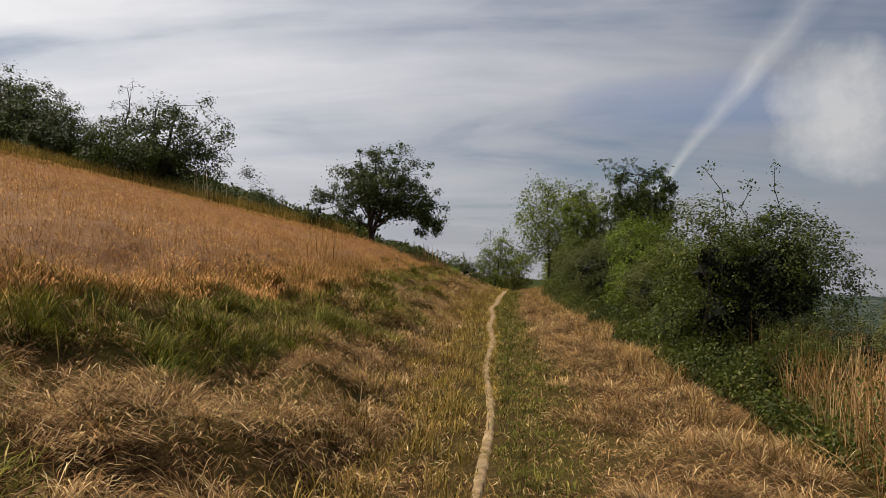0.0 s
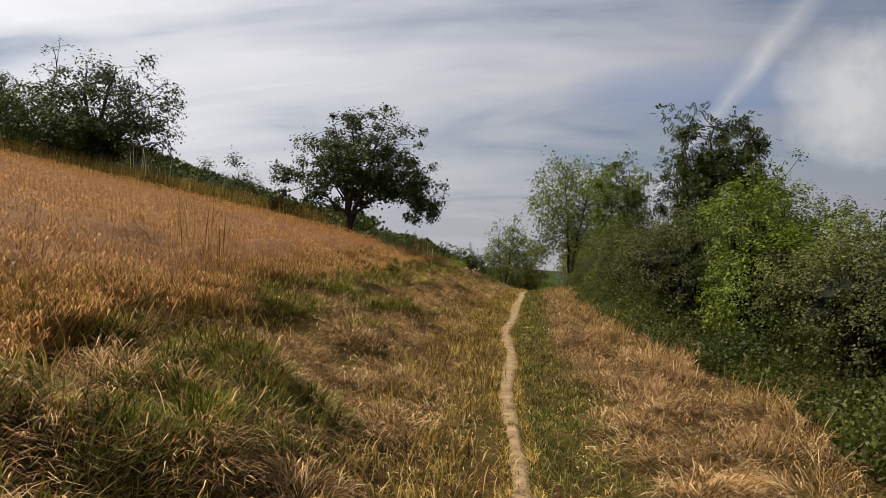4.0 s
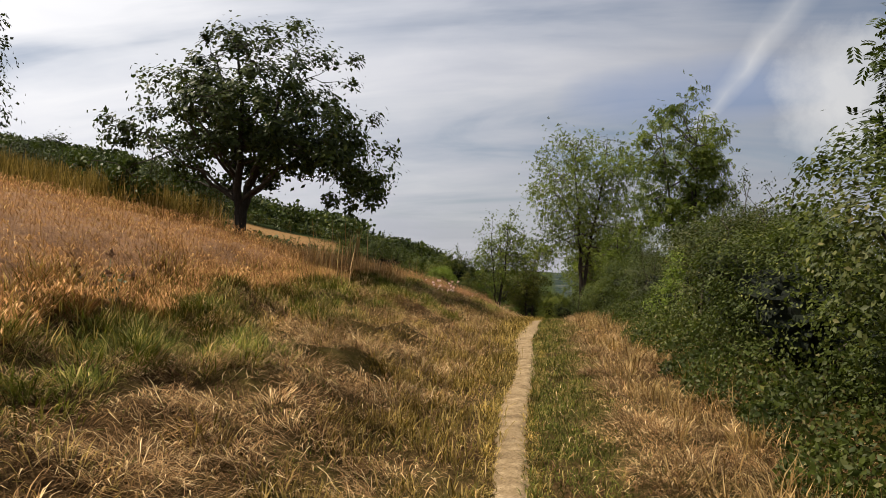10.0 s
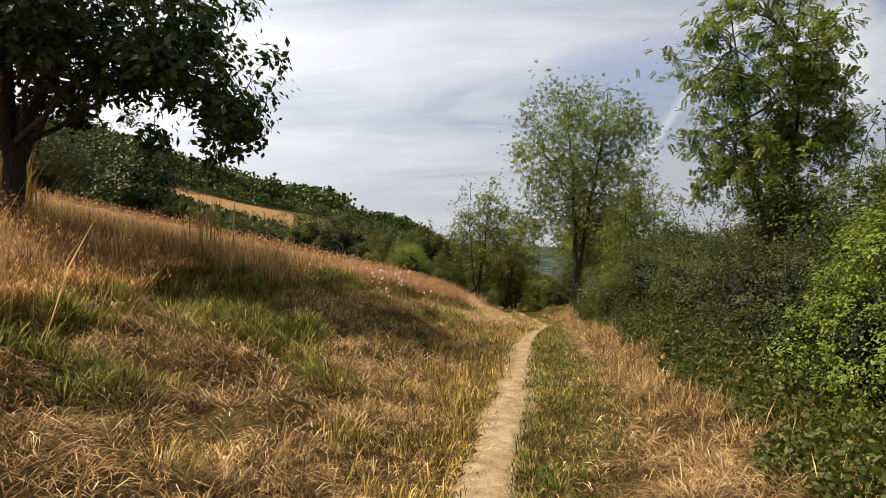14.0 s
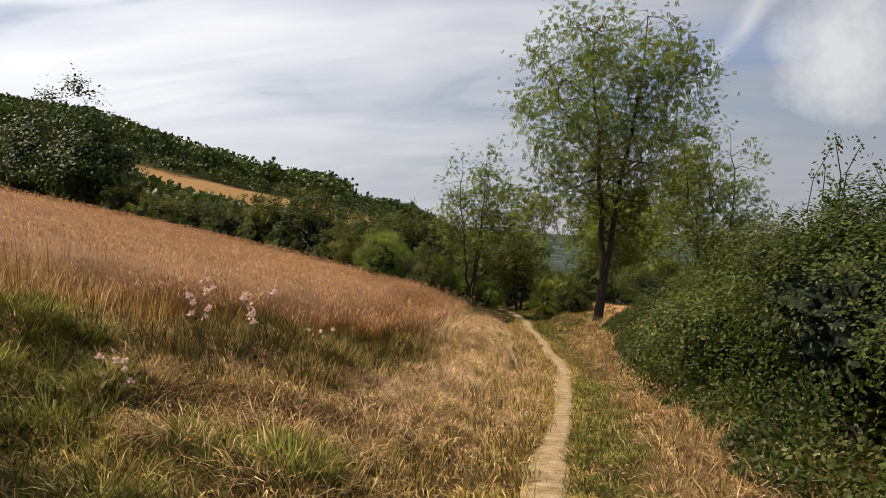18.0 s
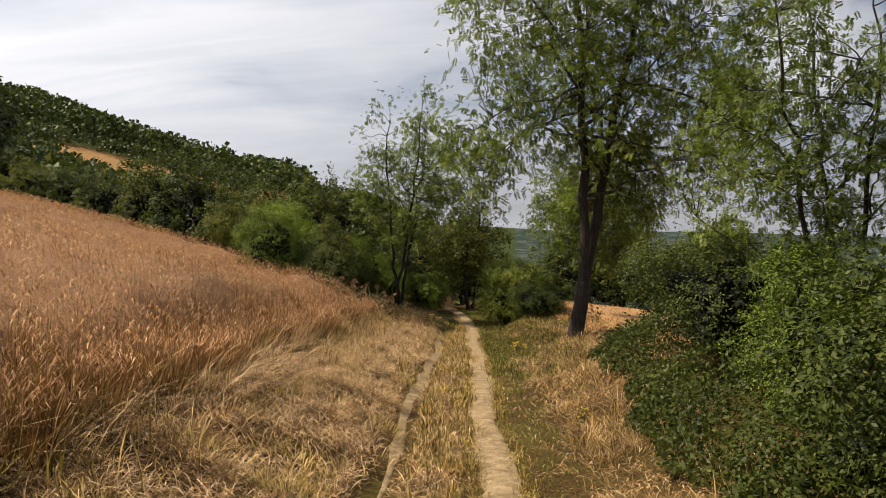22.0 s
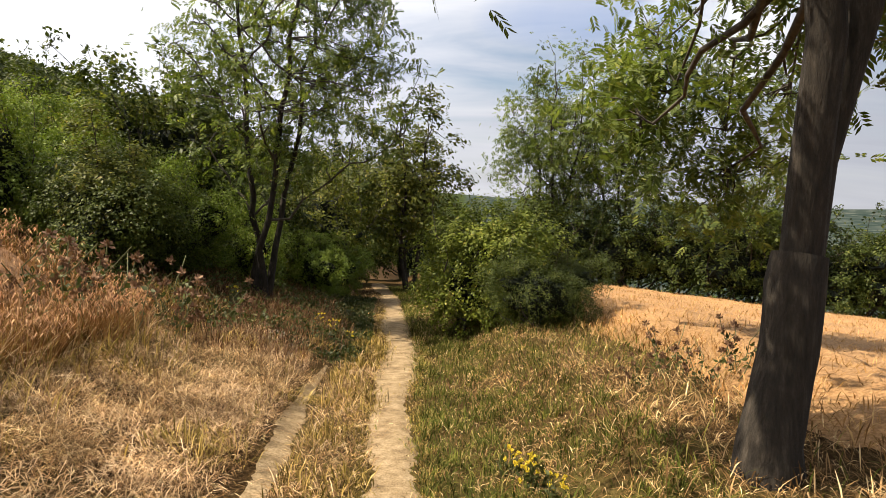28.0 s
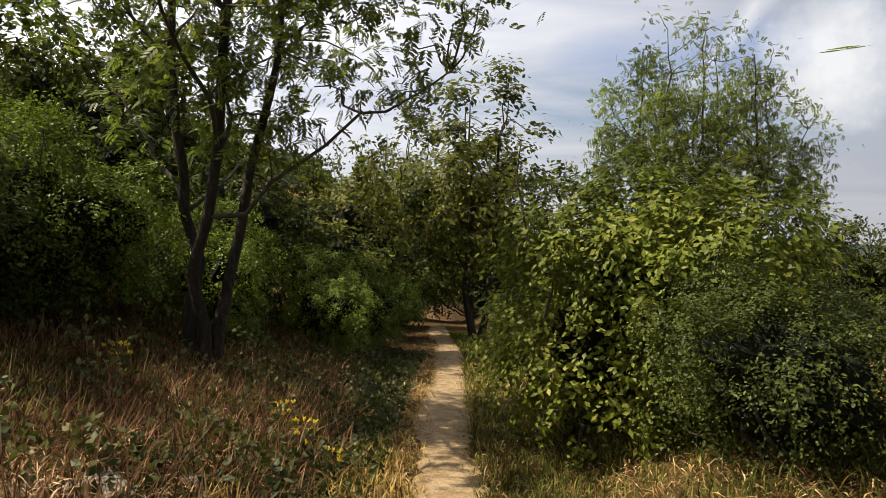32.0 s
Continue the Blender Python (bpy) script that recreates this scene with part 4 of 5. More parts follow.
def bush(name, label, seed, wide, deep, high, n_leaves, leaf, leaf_mat, category="bush", lumps=13, shoots=8, core=0.6):
    """A bush at the origin: stems, a ragged core painted near black as inner shade, leaves on arching twigs in uneven
    lumps, and shoots that stand out of it.
    """
    g = np.random.default_rng(seed)
    root = new(name)
    c = np.stack([g.uniform(-0.72, 0.72, lumps) * wide, g.uniform(-0.72, 0.72, lumps) * deep, g.uniform(0.2, 0.8, lumps) * high], 1)
    rad = g.uniform(0.22, 0.42, lumps)[:, None] * np.array([wide, deep, high * 0.55])
    c[0], rad[0] = (0, 0, high * 0.38), (wide * 0.62, deep * 0.62, high * 0.4)
    weight = rad.prod(1) ** 0.66
    each = 42
    m = n_leaves // each * 3
    k = g.choice(lumps, m, p=weight / weight.sum())
    d = g.normal(0, 1, (m, 3)) + [0, 0, 0.25]
    d /= np.linalg.norm(d, axis=1)[:, None]
    p = c[k] + d * rad[k] * g.uniform(0.86, 1.04, m)[:, None]
    deep_in = (np.linalg.norm((p[:, None, :] - c[None]) / rad[None], axis=2) < 0.82).any(1)
    ok = (p[:, 2] > 0.1) & ~deep_in
    p, d = p[ok][:n_leaves // each], d[ok][:n_leaves // each]
    p = p + 0.05 * wide * np.sin(p[:, [1, 2, 0]] * 3.1 + seed)
    at, face = sprays_of(g, p, d, each, 0.22 * wide, 0.052 * wide)
    extra, turned = [at], [face]
    fill = g.choice(lumps, n_leaves // 5, p=weight / weight.sum())
    q = g.normal(0, 1, (len(fill), 3))
    q /= np.linalg.norm(q, axis=1)[:, None]
    extra.append(c[fill] + q * rad[fill] * g.uniform(0.6, 0.9, (len(fill), 1)))
    turned.append(q + [0, 0, 0.5])
    for j in range(shoots):
        a = np.array([g.uniform(-0.5, 0.5) * wide, g.uniform(-0.5, 0.5) * deep, high * 0.5])
        b = a + np.array([g.normal(0, 0.25) * wide, g.normal(0, 0.25) * deep, high * g.uniform(0.36, 0.58)])
        r = bend(g, a, b, 7, 0.4)
        part("shoot", rods("shoot", [(r, np.linspace(0.012, 0.004, 7))], TWIG, 4), root)
        extra.append(r[g.integers(2, 7, 80)] + g.normal(0, 0.06, (80, 3)))
        turned.append(g.normal(0, 1, (80, 3)) + [0, 0, 0.8])
    for j in range(6):
        a = np.array([g.normal(0, 0.12) * wide, g.normal(0, 0.12) * deep, -0.1])
        part("stem", rods("stem", [(bend(g, a, c[j % lumps], 7, 0.4), np.linspace(0.035, 0.01, 7))], TWIG, 5), root)
    at, face = np.concatenate(extra), np.concatenate(turned)
    up = at[:, 2] > 0.02
    at, face = at[up], face[up]
    # ragged solid core, its dark colour standing in for shade behind the leaves
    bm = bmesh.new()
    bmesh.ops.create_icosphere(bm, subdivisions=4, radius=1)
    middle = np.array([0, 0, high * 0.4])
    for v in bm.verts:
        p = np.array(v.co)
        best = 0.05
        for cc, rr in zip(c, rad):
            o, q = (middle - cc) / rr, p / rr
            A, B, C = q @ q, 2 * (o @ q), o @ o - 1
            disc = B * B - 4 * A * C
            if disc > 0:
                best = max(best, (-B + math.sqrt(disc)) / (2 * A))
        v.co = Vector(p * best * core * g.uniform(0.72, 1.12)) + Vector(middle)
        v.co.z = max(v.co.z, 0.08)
    me = bpy.data.meshes.new("core_shade")
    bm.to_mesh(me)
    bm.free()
    me.materials.append(CORE_SHADE)
    part("core_shade", me, root)
    part("leaves", leaves("leaves", g, at, leaf, leaf_mat, face=face), root)
    return tagged(root, label, category)


def at(x, y, turn=0.0, scale=1.0, sink=0.05):
    return pose(x, y, float(land(x, y)) - sink, 0, 0, turn) @ Matrix.Diagonal((scale, scale, scale, 1))


def stand(ob, x, y, turn=0.0, scale=1.0, sink=0.05):
    ob.matrix_basis = at(x, y, turn, scale, sink)
    return ob


def again(ob, x, y, turn, scale, label="", sink=0.05, group=""):
    c = copy_thing(ob, at(x, y, turn, scale, sink))
    c.scale = (scale, scale, scale)
    return tagged(c, label, group=group)


# ---- trees ----
stand(tree("orchard_tree", "round-headed fruit tree with a forked trunk, dark against the sky", 11, 6.4, 3.4, 3.3, 1.7, 0.17, 24000, 0.14, LEAF_ORCHARD, fork=1.25, limbs=18, lean=(0.3, 0),
           loose=0.25, sprays=250, fork_lean=((-0.5, 0.1), (0.5, 0.2), (0.05, -0.4)), low=((3.5, 0.2, 2.0), (2.9, -0.6, 2.3), (2.6, 1.2, 2.1), (-2.9, -0.4, 2.3)), wide_at=0.36), -9.4, 38.6)
orchard = stand(tree("orchard_tree", "old fruit tree at the upper edge of the wheat", 12, 6.9, 4.5, 4.2, 1.0, 0.26, 17000, 0.18, LEAF_ORCHARD, fork=1.1, limbs=16, loose=0.34, sprays=230, wide_at=0.38), -23.2, 40.8)
ash = stand(tree("ash_tree", "tall ash with two dark stems beside the path", 21, 12.0, 3.9, 3.9, 3.0, 0.17, 15000, 0.19, LEAF_ASH, fork=1.3, limbs=24, lean=(0.7, 0.4), loose=0.34, sprays=420, feather=True,
           fork_lean=((-0.33, 0.0), (0.5, 0.1)), low=((-1.9, 0.2, 3.9), (-2.3, 0.6, 4.7), (-1.4, -0.8, 4.3), (2.6, -1.0, 4.0), (3.2, -0.4, 4.6), (0.4, 5.0, 2.6), (0.8, 5.4, 3.0), (1.5, 5.2, 2.5), (0.7, 5.6, 3.6), (2.3, 5.4, 3.0), (1.8, 5.6, 2.0), (1.5, 1.9, 3.2), (2.2, 2.2, 3.6), (1.3, 1.6, 4.2)), wide_at=0.45), 0.16, 63.85)
stand(tree("ash_tree", "slender young ash rising from the hedge", 22, 6.3, 1.55, 1.5, 1.7, 0.07, 5000, 0.15, LEAF_ASH, stems=2, limbs=16, loose=0.35, sprays=130, feather=True), 2.0, 40.0)
stand(tree("ash_tree", "dark ash standing behind the hedge bushes", 23, 6.0, 1.7, 1.7, 2.2, 0.1, 4200, 0.18, LEAF_ORCHARD, limbs=13, loose=0.38, sprays=110, feather=True), 3.5, 28.8)
field_ash = stand(tree("ash_tree", "light green ash at the end of the field", 24, 8.2, 2.5, 2.3, 1.9, 0.085, 6200, 0.15, LEAF_ASH, stems=3, limbs=20, lean=(0.55, 0.0), loose=0.34, sprays=240, feather=True, wide_at=0.42), -5.2, 72.9)
again(field_ash, 2.5, 56.2, 140, 0.68, "slim ash in the hedge with an open crown")
again(field_ash, 1.6, 88.5, 60, 1.22, "sunlit ash beyond the stubble field")
again(field_ash, 4.9, 89.5, 200, 1.2, "sunlit ash beyond the stubble field")
again(field_ash, 9.5, 88.0, 300, 0.85, "grey-green ash beyond the stubble field")
dark_tree = stand(tree("maple_tree", "dark tree over the path at the end of the field", 25, 6.3, 1.95, 2.0, 1.2, 0.1, 9000, 0.15, LEAF_OLIVE, stems=3, limbs=12, loose=0.42, sprays=130), -3.3, 83.0)
again(dark_tree, -6.3, 90, 100, 1.1)
again(dark_tree, -4.2, 93, 50, 1.1)
for x, y, k in [(-6.9, 70.6, 0.42), (-9.6, 71.4, 0.42), (-11.2, 72.6, 0.45)]:
    again(dark_tree, x, y, rng.uniform(0, 360), k, "dense shady tree at the end of the oats", group="trees at the end of the field")
tall_tree = stand(tree("hornbeam_tree", "tall dark dense tree above the far end of the field", 26, 10.8, 4.2, 4.0, 0.6, 0.25, 12000, 0.36, LEAF_FAR, limbs=14, loose=0.6, sprays=190, wide_at=0.3), -40.5, 96)
again(tall_tree, -47.5, 99, 140, 0.9)
again(tall_tree, -54, 93, 250, 0.85)
for x, y, k in [(-38, 48, 1.05), (-33.5, 47, 0.9), (-30.5, 49, 0.7), (-43, 52, 1.2), (-25, 60, 0.68), (-50, 58, 1.3), (-30, 62, 0.5), (-30, 56, 0.6)]:
    again(orchard, x, y, rng.uniform(0, 360), k, "dark hedgerow tree above the fields", group="hedgerow above the fields")

# ---- hedge on the valley side ----
hedge_a = stand(bush("hawthorn_bush", "dense dark green hedge bush beside the path", 31, 1.5, 1.5, 3.0, 26000, 0.05, LEAF_HEDGE, shoots=4), 3.1, 11.7)
hedge_b = stand(bush("elder_bush", "bright green bush with arching shoots in the hedge", 32, 1.5, 1.5, 3.0, 19000, 0.06, LEAF_BRIGHT, shoots=14), 2.7, 20.8)
hedge_c = stand(bush("blackthorn_bush", "grey-green hedge bush with small leaves", 33, 1.45, 1.45, 2.6, 19000, 0.047, LEAF_GREY), 1.75, 24.3)
hedge_d = stand(bush("dogwood_bush", "full green hedge bush hanging over the mown grass", 34, 1.5, 1.5, 2.4, 26000, 0.045, LEAF_HEDGE, shoots=3, lumps=14), 1.5, 29)
KINDS = [hedge_a, hedge_b, hedge_c, hedge_d]
for ob in KINDS:
    tagged(ob, group="hedge on the valley side")
far_a = stand(bush("thicket_bush", "dark thicket bush along the end of the field", 35, 1.5, 1.5, 2.9, 7000, 0.085, LEAF_HEDGE, shoots=10), -9.0, 77.0, 0, 1.5)
far_b = stand(bush("thicket_bush", "lighter green thicket bush along the end of the field", 36, 1.5, 1.5, 2.7, 7000, 0.085, LEAF_OLIVE, shoots=14, core=0.66), -8.4, 77.4, 0, 1.5)
FAR = [far_a, far_b, far_a, far_a]
for ob in FAR[:2]:
    ob.scale = (1.55, 1.55, 1.55)
    tagged(ob, group="thicket at the end of the field")
for k, x, y, s in [(3, 3.0, 9.3, 0.5), (2, 3.9, 10.2, 0.55), (3, 2.6, 13.6, 0.62), (0, 2.5, 49.4, 1.2), (0, 3.0, 38.4, 1.15), (0, 3.6, 15.0, 0.9), (2, 2.9, 17.6, 0.85), (3, 4.6, 18.5, 1.15), (0, 3.4, 23.2, 1.2), (0, 2.3, 26.4, 1.0), (3, 3.8, 31.5, 1.25), (2, 1.5, 31.8, 0.9), (1, 1.2, 34.2, 0.6), (0, 2.8, 35.6, 1.1),
                   (2, 1.3, 37.0, 0.7), (3, 1.5, 41.8, 0.98), (0, 3.6, 39.5, 1.0), (3, 1.5, 45.6, 1.15), (0, 3.4, 46.2, 1.15), (3, 1.7, 49.0, 0.9), (0, 3.3, 49.0, 1.1), (3, 1.5, 51.8, 0.9), (1, 1.8, 55.4, 0.62), (3, 1.6, 57.2, 0.92), (3, 3.4, 55.5, 0.9), (2, 1.7, 59.4, 0.75), (3, 1.35, 48.0, 1.05), (0, 1.75, 50.4, 0.85), (1, 3.2, 52.5, 0.9)]:
    again(KINDS[k], x, y, rng.uniform(0, 360), s, group="hedge on the valley side")
# ---- bushes past the ash, and the thicket at the end of the field ----
stand(bush("round_bush", "low round bush, sunlit on one side, between path and stubble", 41, 1.4, 1.5, 2.2, 30000, 0.055, LEAF_SUNNY, shoots=9, core=0.5), -1.35, 71.9)
again(hedge_d, -0.55, 70.2, 75, 0.56, "low dark bush in front of the sunlit one")
again(hedge_a, -0.05, 71.1, 130, 0.42, "low dark bush in front of the sunlit one")
for x, y, k in [(2.2, 87, 1.0), (5.0, 87.6, 1.0), (7.8, 87.0, 1.05), (10.5, 87.5, 1.0), (13.2, 87, 1.1), (16, 88, 1.1), (19, 87, 1.2), (3.6, 86.9, 0.85), (6.4, 87.2, 0.9), (9.1, 87.3, 0.85), (11.9, 87.1, 0.9), (14.6, 87.2, 0.95), (0.6, 87.4, 0.8), (17.5, 87.2, 1.0)]:
    again(far_a, x, y, rng.uniform(0, 360), k * 1.28, "dark hedge bush beyond the stubble field", group="hedge beyond the stubble")
for j, x, y, k in [(1, -10.6, 75.4, 1.0), (0, -12.4, 76.8, 1.2), (0, -14.6, 78.6, 1.55), (1, -5.3, 78.4, 1.2), (0, -6.3, 76.4, 0.95), (1, -7.8, 79.5, 1.3), (3, -5.9, 82.0, 1.2), (0, -6.9, 85.0, 1.4),
                   (3, -16.8, 80.5, 1.55), (1, -19.5, 82.5, 1.4), (0, -22.5, 84.5, 1.2), (3, -25.5, 86.5, 1.2), (1, -28.5, 88, 1.0), (0, -12.0, 82.5, 1.65), (1, -32, 91, 1.1), (0, -17.5, 86, 1.75), (3, -36, 94, 1.3),
                   (1, -5.6, 86.4, 0.9), (3, -3.8, 89.5, 1.0), (0, -6.5, 93, 1.5), (0, -2.5, 95, 1.5), (1, 0.5, 96, 1.4)]:
    again(FAR[j], x, y, rng.uniform(0, 360), k, group="thicket at the end of the field")

for j, x, y, k in [(3, -7.4, 73.2, 0.95), (1, -9.4, 73.6, 0.95), (1, -8.9, 70.6, 0.85), (3, -7.3, 71.0, 1.05), (1, -6.6, 72.4, 0.7), (1, -5.9, 74.6, 0.6), (1, -4.9, 75.8, 0.5), (1, -4.7, 77.6, 0.55)]:
    again(KINDS[j], x, y, rng.uniform(0, 360), k, "dense shaded bush at the end of the oats", group="thicket at the end of the field")

# ---- far woods and valley ----


def woods(name, label, x, y, size, each, leaf, material):
    """Many small crowns, each of a few dozen leaf clumps."""
    n = len(x)
    z = land(x, y)
    d = rng.normal(0, 1, (n, each, 3))
    d /= np.linalg.norm(d, axis=2)[..., None]
    d[..., 2] = np.abs(d[..., 2]) * 1.25 - 0.25
    at = np.stack([x, y, z + size * 0.55], 1)[:, None, :] + d * (size * rng.uniform(0.75, 1.1, n))[:, None, None] * rng.uniform(0.6, 1.05, (n, each, 1)) * [0.55, 0.55, 0.6]
    return tagged(new(name, leaves(name, rng, at.reshape(-1, 3), leaf, material, slim=0.8)), label, "woods", kind="stuff")


def polar(n, a0, a1, r0, r1):
    a, r = np.radians(rng.uniform(a0, a1, n)), np.sqrt(rng.uniform(r0 * r0, r1 * r1, n))
    return -np.sin(a) * r, 40 + np.cos(a) * r


woods("hill_woods", "dark mixed woods covering the far hill", *polar(2400, 16, 62, 240, 560), 10.0, 70, 1.5, LEAF_FAR)
woods("hill_woods", "dark line of woods along the far ridge", *polar(900, -4, 18, 420, 540), 8.0, 36, 1.9, LEAF_FAR)
woods("hedgerows", "scattered bushes and hedges on the far fields", *np.concatenate([polar(90, 3, 14, 100, 230), polar(150, 13, 33, 82, 120), polar(70, 13, 33, 222, 245), polar(460, 32, 64, 85, 240)], 1), 4.4, 60, 0.9, LEAF_FAR)
woods("valley_woods", "dark trees down in the valley", *polar(1500, -75, -2, 90, 900), 8.0, 26, 2.4, LEAF_FAR)


def brambles(name, label, n, leaf, material, reach):
    """Leaves of low plants that trail from the hedge onto the grass."""
    y = rng.uniform(3, 61.5, n)
    off = np.abs(rng.normal(0, reach, n))
    x = foot(y) - 0.1 + off
    top = 0.12 + 0.85 * off * (0.75 + 0.35 * np.sin(y * 2.3) * np.sin(y * 0.9))
    z = land(x, y) + 0.03 + np.minimum(top, 1.2) * rng.random(n) ** 0.6
    return tagged(new(name, leaves(name, rng, np.stack([x, y, z], 1), leaf, material, slim=0.6)), label, "undergrowth", kind="stuff")


brambles("brambles", "dark brambles trailing at the foot of the hedge", 70000, 0.052, LEAF_HEDGE, 0.5)
brambles("nettles", "grey-green weeds at the foot of the hedge", 36000, 0.05, LEAF_GREY, 0.4)

n = 16000
y = rng.uniform(69, 79, n)
x = line(y) - 0.45 - np.abs(rng.normal(0, 1.5, n))
z = land(x, y) + 0.03 + (0.12 + 0.4 * ease(0.3, 3, line(y) - x)) * cells(x, y, 0.5, 9) * rng.random(n) ** 0.6
tagged(new("shade_herbs", leaves("shade_herbs", rng, np.stack([x, y, z], 1), 0.06, LEAF_GREY, slim=0.6)), "grey-green herbs growing in the shade beside the path", "undergrowth", kind="stuff")

# ---- small plants ----
for x0, y0, n in [(-13.6, 37.8, 70), (-9.3, 36.9, 50), (-6.3, 38.8, 45), (-10.9, 37.2, 40), (-5.6, 17.6, 26), (-5.5, 18.3, 22), (-5.2, 33.0, 20)]:
    x, y = x0 + rng.normal(0, 0.28, n), y0 + rng.normal(0, 0.2, n)
    sward("dry_stalks", "clump of tall pale dry stalks in the grass", x, y, 1.15, 0.016, 0.06, SEEDED, "dry stalks")

x, y = -19.2 + rng.normal(0, 0.5, 26), 39.4 + rng.normal(0, 0.25, 26)
sward("dry_stalks", "clump of very tall bleached stalks above the wheat", x, y, 2.3, 0.045, 0.05, BLEACHED, "dry stalks")


def flower_plant(name, label, seed, high, heads, size, petal, branches=4):
    """A branched herb: stems, small leaves, and flower heads of many petals."""
    g = np.random.default_rng(seed)
    root = new(name)
    tips = []
    for j in range(branches):
        b = np.array([g.normal(0, 0.22) * high, g.normal(0, 0.22) * high, high * g.uniform(0.75, 1.0)])
        p = bend(g, np.array([g.normal(0, 0.02), g.normal(0, 0.02), -0.03]), b, 7, 0.4)
        part("stem", rods("stem", [(p, np.linspace(0.006, 0.003, 7))], OLIVE_STEM, 5), root)
        tips += [p[6], p[5], p[4]]
    tips = np.array(tips)
    spots = tips[g.integers(0, len(tips), 70)] * g.uniform(0.3, 0.95, (70, 1)) + g.normal(0, 0.02, (70, 3))
    tagged(part("foliage", leaves("foliage", g, spots, 0.05, LEAF_GREY), root), kind="stuff")
    for j in range(heads):
        c = tips[j % len(tips)] + (g.normal(0, 0.04, 3) if j >= branches else 0)
        d = g.normal(0, 1, (26, 3)) * [1, 1, 0.7]
        part("flower_head", leaves("flower_head", g, c + d / np.linalg.norm(d, axis=1)[:, None] * size * 0.35, size * 0.8, petal, droop=-0.6), root)
    return tagged(root, label, "wild flower")


OLIVE_STEM = surface("stem_green", lambda n, p: n.ramp(n.noise(p, 20), [(0.3, (0.05, 0.06, 0.02)), (0.7, (0.14, 0.13, 0.05))]), 0.7)
thistle = stand(flower_plant("mallow_plant", "tall herb with pale pink flower heads among the grass", 61, 0.75, 7, 0.055, PETAL_PINK), -4.75, 45.9)
for x, y, k in [(-5.4, 45.7, 0.95), (-4.2, 46.9, 0.7), (-5.9, 47.2, 0.9), (-4.4, 42.8, 0.6)]:
    again(thistle, x, y, rng.uniform(0, 360), k, group="pink wild flowers")
ragwort = stand(flower_plant("ragwort_plant", "low herb with bright yellow flowers beside the path", 62, 0.3, 12, 0.024, PETAL_YELLOW, 6), -1.05, 64.6)
for x, y, k in [(-1.2, 64.9, 0.9), (-0.95, 64.3, 0.8), (-3.6, 71.2, 1.0), (-3.9, 71.5, 0.9), (-5.3, 71.6, 1.1), (-0.4, 55.7, 0.7), (-3.3, 70.9, 0.8)]:
    again(ragwort, x, y, rng.uniform(0, 360), k, group="yellow wild flowers")
weed = stand(flower_plant("dock_plant", "brown seeding dock in the dry grass", 63, 0.6, 10, 0.045, SEED_BROWN, 5), 0.85, 66.2)
for x, y, k in [(0.35, 66.5, 1.0), (0.5, 65.9, 0.8), (0.05, 66.2, 0.7), (-5.4, 66.3, 1.7), (-5.1, 67.1, 1.6), (-4.8, 67.9, 1.5), (-5.7, 67.6, 1.8), (-4.5, 68.6, 1.4), (-6.0, 66.8, 1.7), (-5.3, 68.8, 1.5), (-5.2, 24.2, 1.2), (-4.9, 12.0, 0.9), (-5.6, 27.0, 1.1)]:
    again(weed, x, y, rng.uniform(0, 360), k, group="seeding docks")

# bare upper branches of an old fruit tree
stand(tree("dead_tree", "half-dead fruit tree with bare upright branches", 27, 7.6, 1.3, 1.0, 3.2, 0.1, 700, 0.14, LEAF_ORCHARD, limbs=22, loose=0.3, sprays=60, wide_at=0.35), -25.7, 41.4)

# loose stones and crumbs on the path
g = np.random.default_rng(9)
m = 420
y = g.uniform(16, 78, m)
x = line(y) + g.normal(0, 0.13, m)
v = np.array([[0, 0, 0.5], [0.9, 0, 0], [0, 0.8, 0], [-0.9, 0, 0], [0, -0.8, 0]])
f = np.array([[0, 1, 2], [0, 2, 3], [0, 3, 4], [0, 4, 1]])
size = g.uniform(0.006, 0.02, m)
corners = np.stack([x, y, land(x, y) + 0.018], 1)[:, None, :] + v[None] * size[:, None, None] * g.uniform(0.7, 1.3, (m, 5, 3))
tagged(new("path_stones", mesh_of("path_stones", corners, (np.arange(m)[:, None, None] * 5 + f[None]).reshape(-1, 3), BARE)), "small stones and crumbs lying on the footpath", "stones", kind="stuff")

STONE = surface("grey_stone", lambda n, p: n.mix(1.0, n.ramp(n.noise(p, 9, 6, 0.65), [(0.3, (0.13, 0.11, 0.085)), (0.6, (0.26, 0.225, 0.18)), (0.8, (0.36, 0.32, 0.27))]), n.ramp(n.noise(p, 45, 4), [(0.3, (0.75,) * 3), (0.7, (1.1,) * 3)]), "MULTIPLY"), 0.95, 0.8, 40)


def field_stone(seed, long, wide, high):
    """A weathered flat stone with broken sides."""
    bm = bmesh.new()
    bmesh.ops.create_icosphere(bm, subdivisions=3, radius=1)
    for v in bm.verts:
        k = 0.82 + 0.3 * noise.noise(v.co * 1.3 + Vector((seed, 0, 0))) + 0.1 * noise.noise(v.co * 4 + Vector((0, seed, 0)))
        v.co = Vector((v.co.x * long * k, v.co.y * wide * k, max(-0.4, min(0.75, v.co.z * k)) * high))
    me = bpy.data.meshes.new("field_stone")
    bm.to_mesh(me)
    bm.free()
    me.materials.append(STONE)
    return tagged(new("field_stone", me), "weathered grey stone lying in the mown grass", "stone", "stones beside the path")


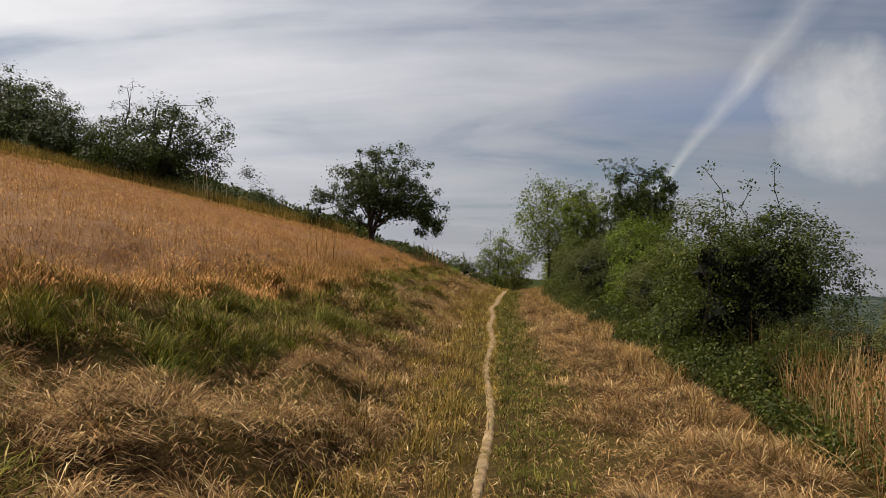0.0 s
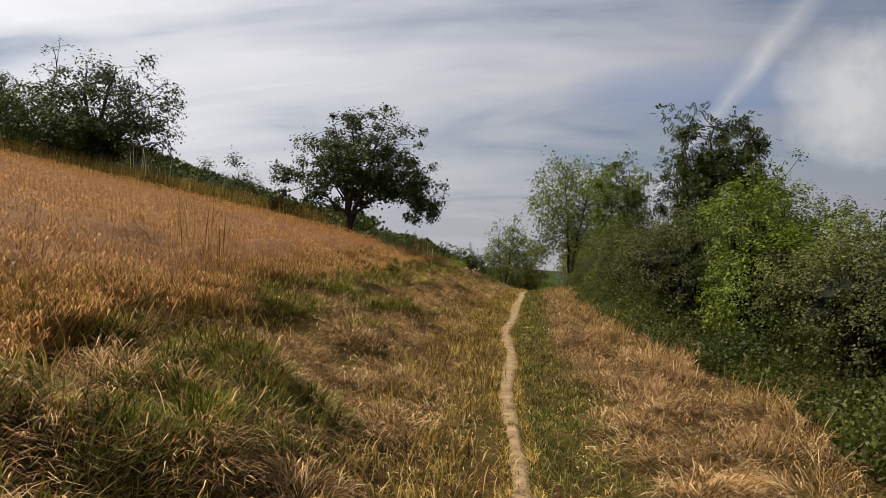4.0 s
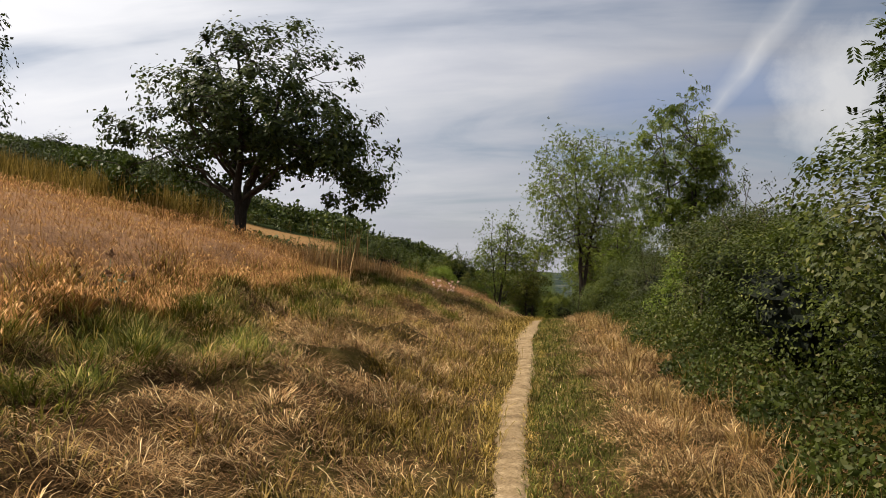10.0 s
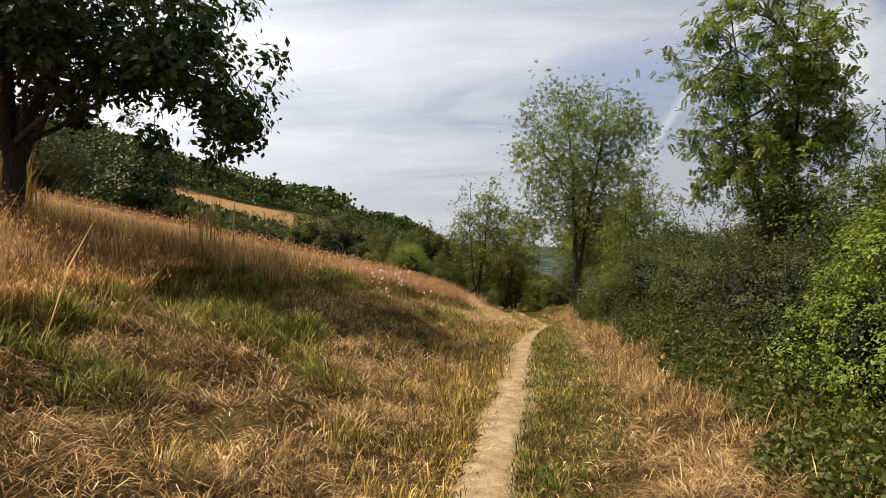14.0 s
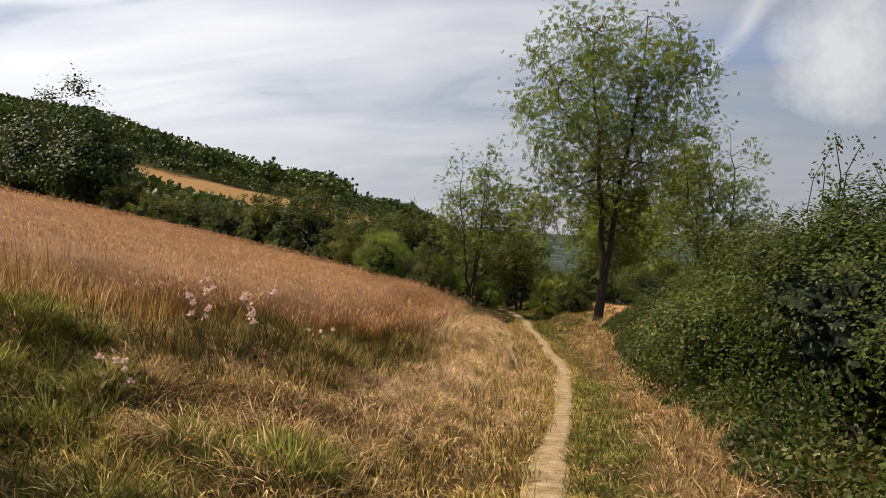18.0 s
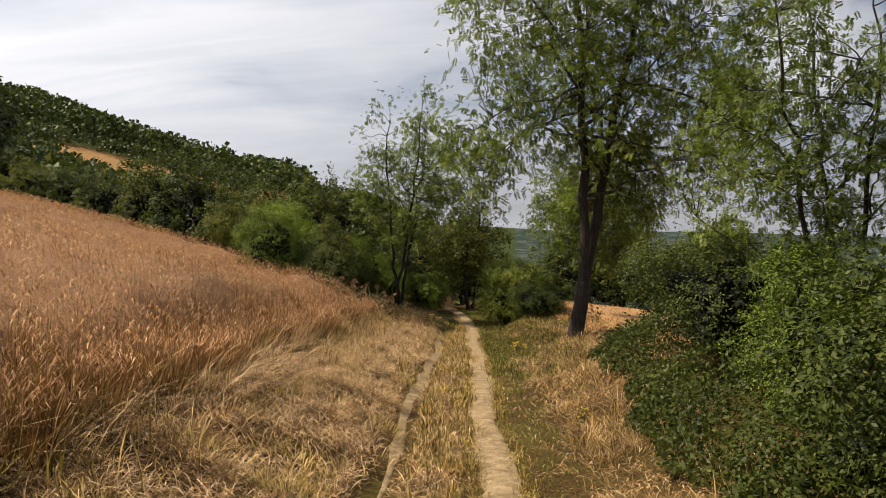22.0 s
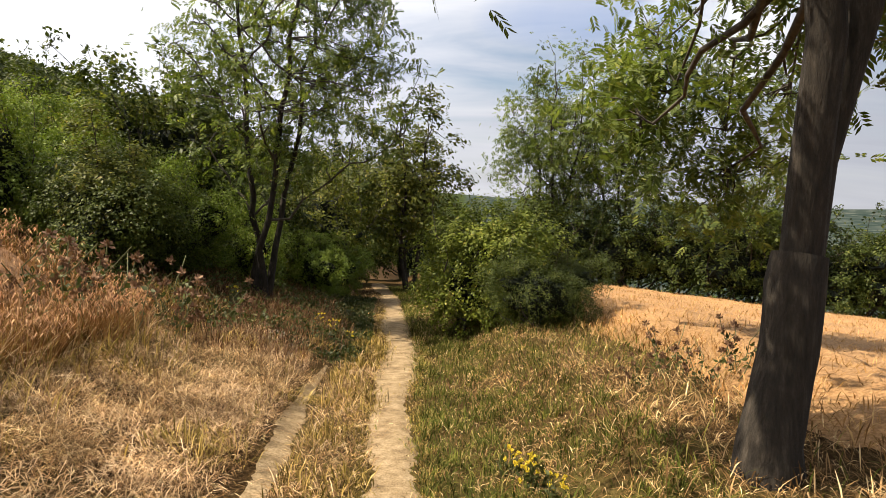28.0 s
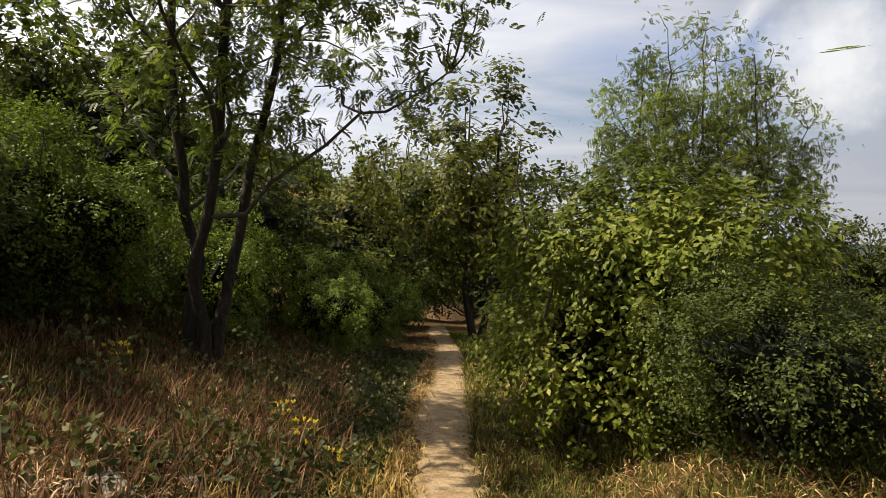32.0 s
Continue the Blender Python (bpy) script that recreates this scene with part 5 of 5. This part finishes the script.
STONES = [field_stone(k, *size) for k, size in enumerate([(0.16, 0.11, 0.07), (0.11, 0.09, 0.06), (0.2, 0.12, 0.06)])]
SPOTS = [(-4.05, 68.95, 1.5), (-3.8, 69.15, 1.2), (-3.75, 68.7, 1.3), (-4.1, 69.4, 1.6), (-3.85, 69.9, 1.2), (-4.4, 69.1, 1.3), (-3.5, 69.4, 1.0), (-4.3, 69.8, 1.1),
         (-3.84, 47.8, 1.2), (-2.53, 47.9, 1.3), (-3.9, 47.4, 1.1), (-3.2, 48.3, 0.9), (-2.9, 47.3, 1.0)]
for k, (x, y, size) in enumerate(SPOTS):
    if k < 3:
        stand(STONES[k], x, y, 70 * k, size, 0.0)
    else:
        again(STONES[k % 3], x, y, 47.0 * k, size, sink=0.0)

# ---- village in the valley ----
PLASTER = surface("plaster", lambda n, p: n.ramp(n.noise(p, 0.4), [(0.3, (0.62, 0.6, 0.55)), (0.7, (0.8, 0.78, 0.74))]), 0.9)
TILES = surface("roof_tiles", lambda n, p: n.ramp(n.noise(p, 0.9), [(0.3, (0.13, 0.075, 0.062)), (0.7, (0.2, 0.12, 0.1))]), 0.9)
PANE = surface("dark_pane", lambda n, p: n.ramp(n.noise(p, 1.0), [(0.3, (0.02, 0.025, 0.03)), (0.7, (0.05, 0.06, 0.07))]), 0.2)


def box(x0, x1, y0, y1, z0, z1):
    v = np.array([(x, y, z) for z in (z0, z1) for y in (y0, y1) for x in (x0, x1)])
    return v, np.array([[0, 1, 3, 2], [4, 6, 7, 5], [0, 4, 5, 1], [2, 3, 7, 6], [0, 2, 6, 4], [1, 5, 7, 3]])


def house(long, deep, high):
    root = new("house")
    part("wall", mesh_of("wall", *box(-long / 2, long / 2, -deep / 2, deep / 2, -2, high), PLASTER), root)
    r = high + deep * 0.45
    a, b = long / 2 + 0.4, deep / 2 + 0.5
    v = np.array([(-a, -b, high - 0.2), (a, -b, high - 0.2), (a, 0, r), (-a, 0, r), (-a, b, high - 0.2), (a, b, high - 0.2)])
    part("roof", mesh_of("roof", v, np.array([[0, 1, 2, 3], [3, 2, 5, 4]]), TILES), root)
    for k in range(4):
        x = -long / 2 + long * (k + 0.5) / 4
        part("window", mesh_of("window", *box(x - 0.5, x + 0.5, -deep / 2 - 0.03, -deep / 2 + 0.05, 1.0, 2.4), PANE), root)
    return tagged(root, "white house with a tiled roof in the valley", "house", group="village in the valley")


first = house(14, 9, 5.5)
g = np.random.default_rng(5)
for k in range(46):
    a, r = math.radians(g.uniform(-36, -16)), g.uniform(620, 1050)
    x, y = -math.sin(a) * r, 40 + math.cos(a) * r
    if k == 0:
        stand(first, x, y, 20, 1.0)
    else:
        again(first, x, y, g.uniform(0, 180), g.uniform(0.8, 1.5), group="village in the valley")
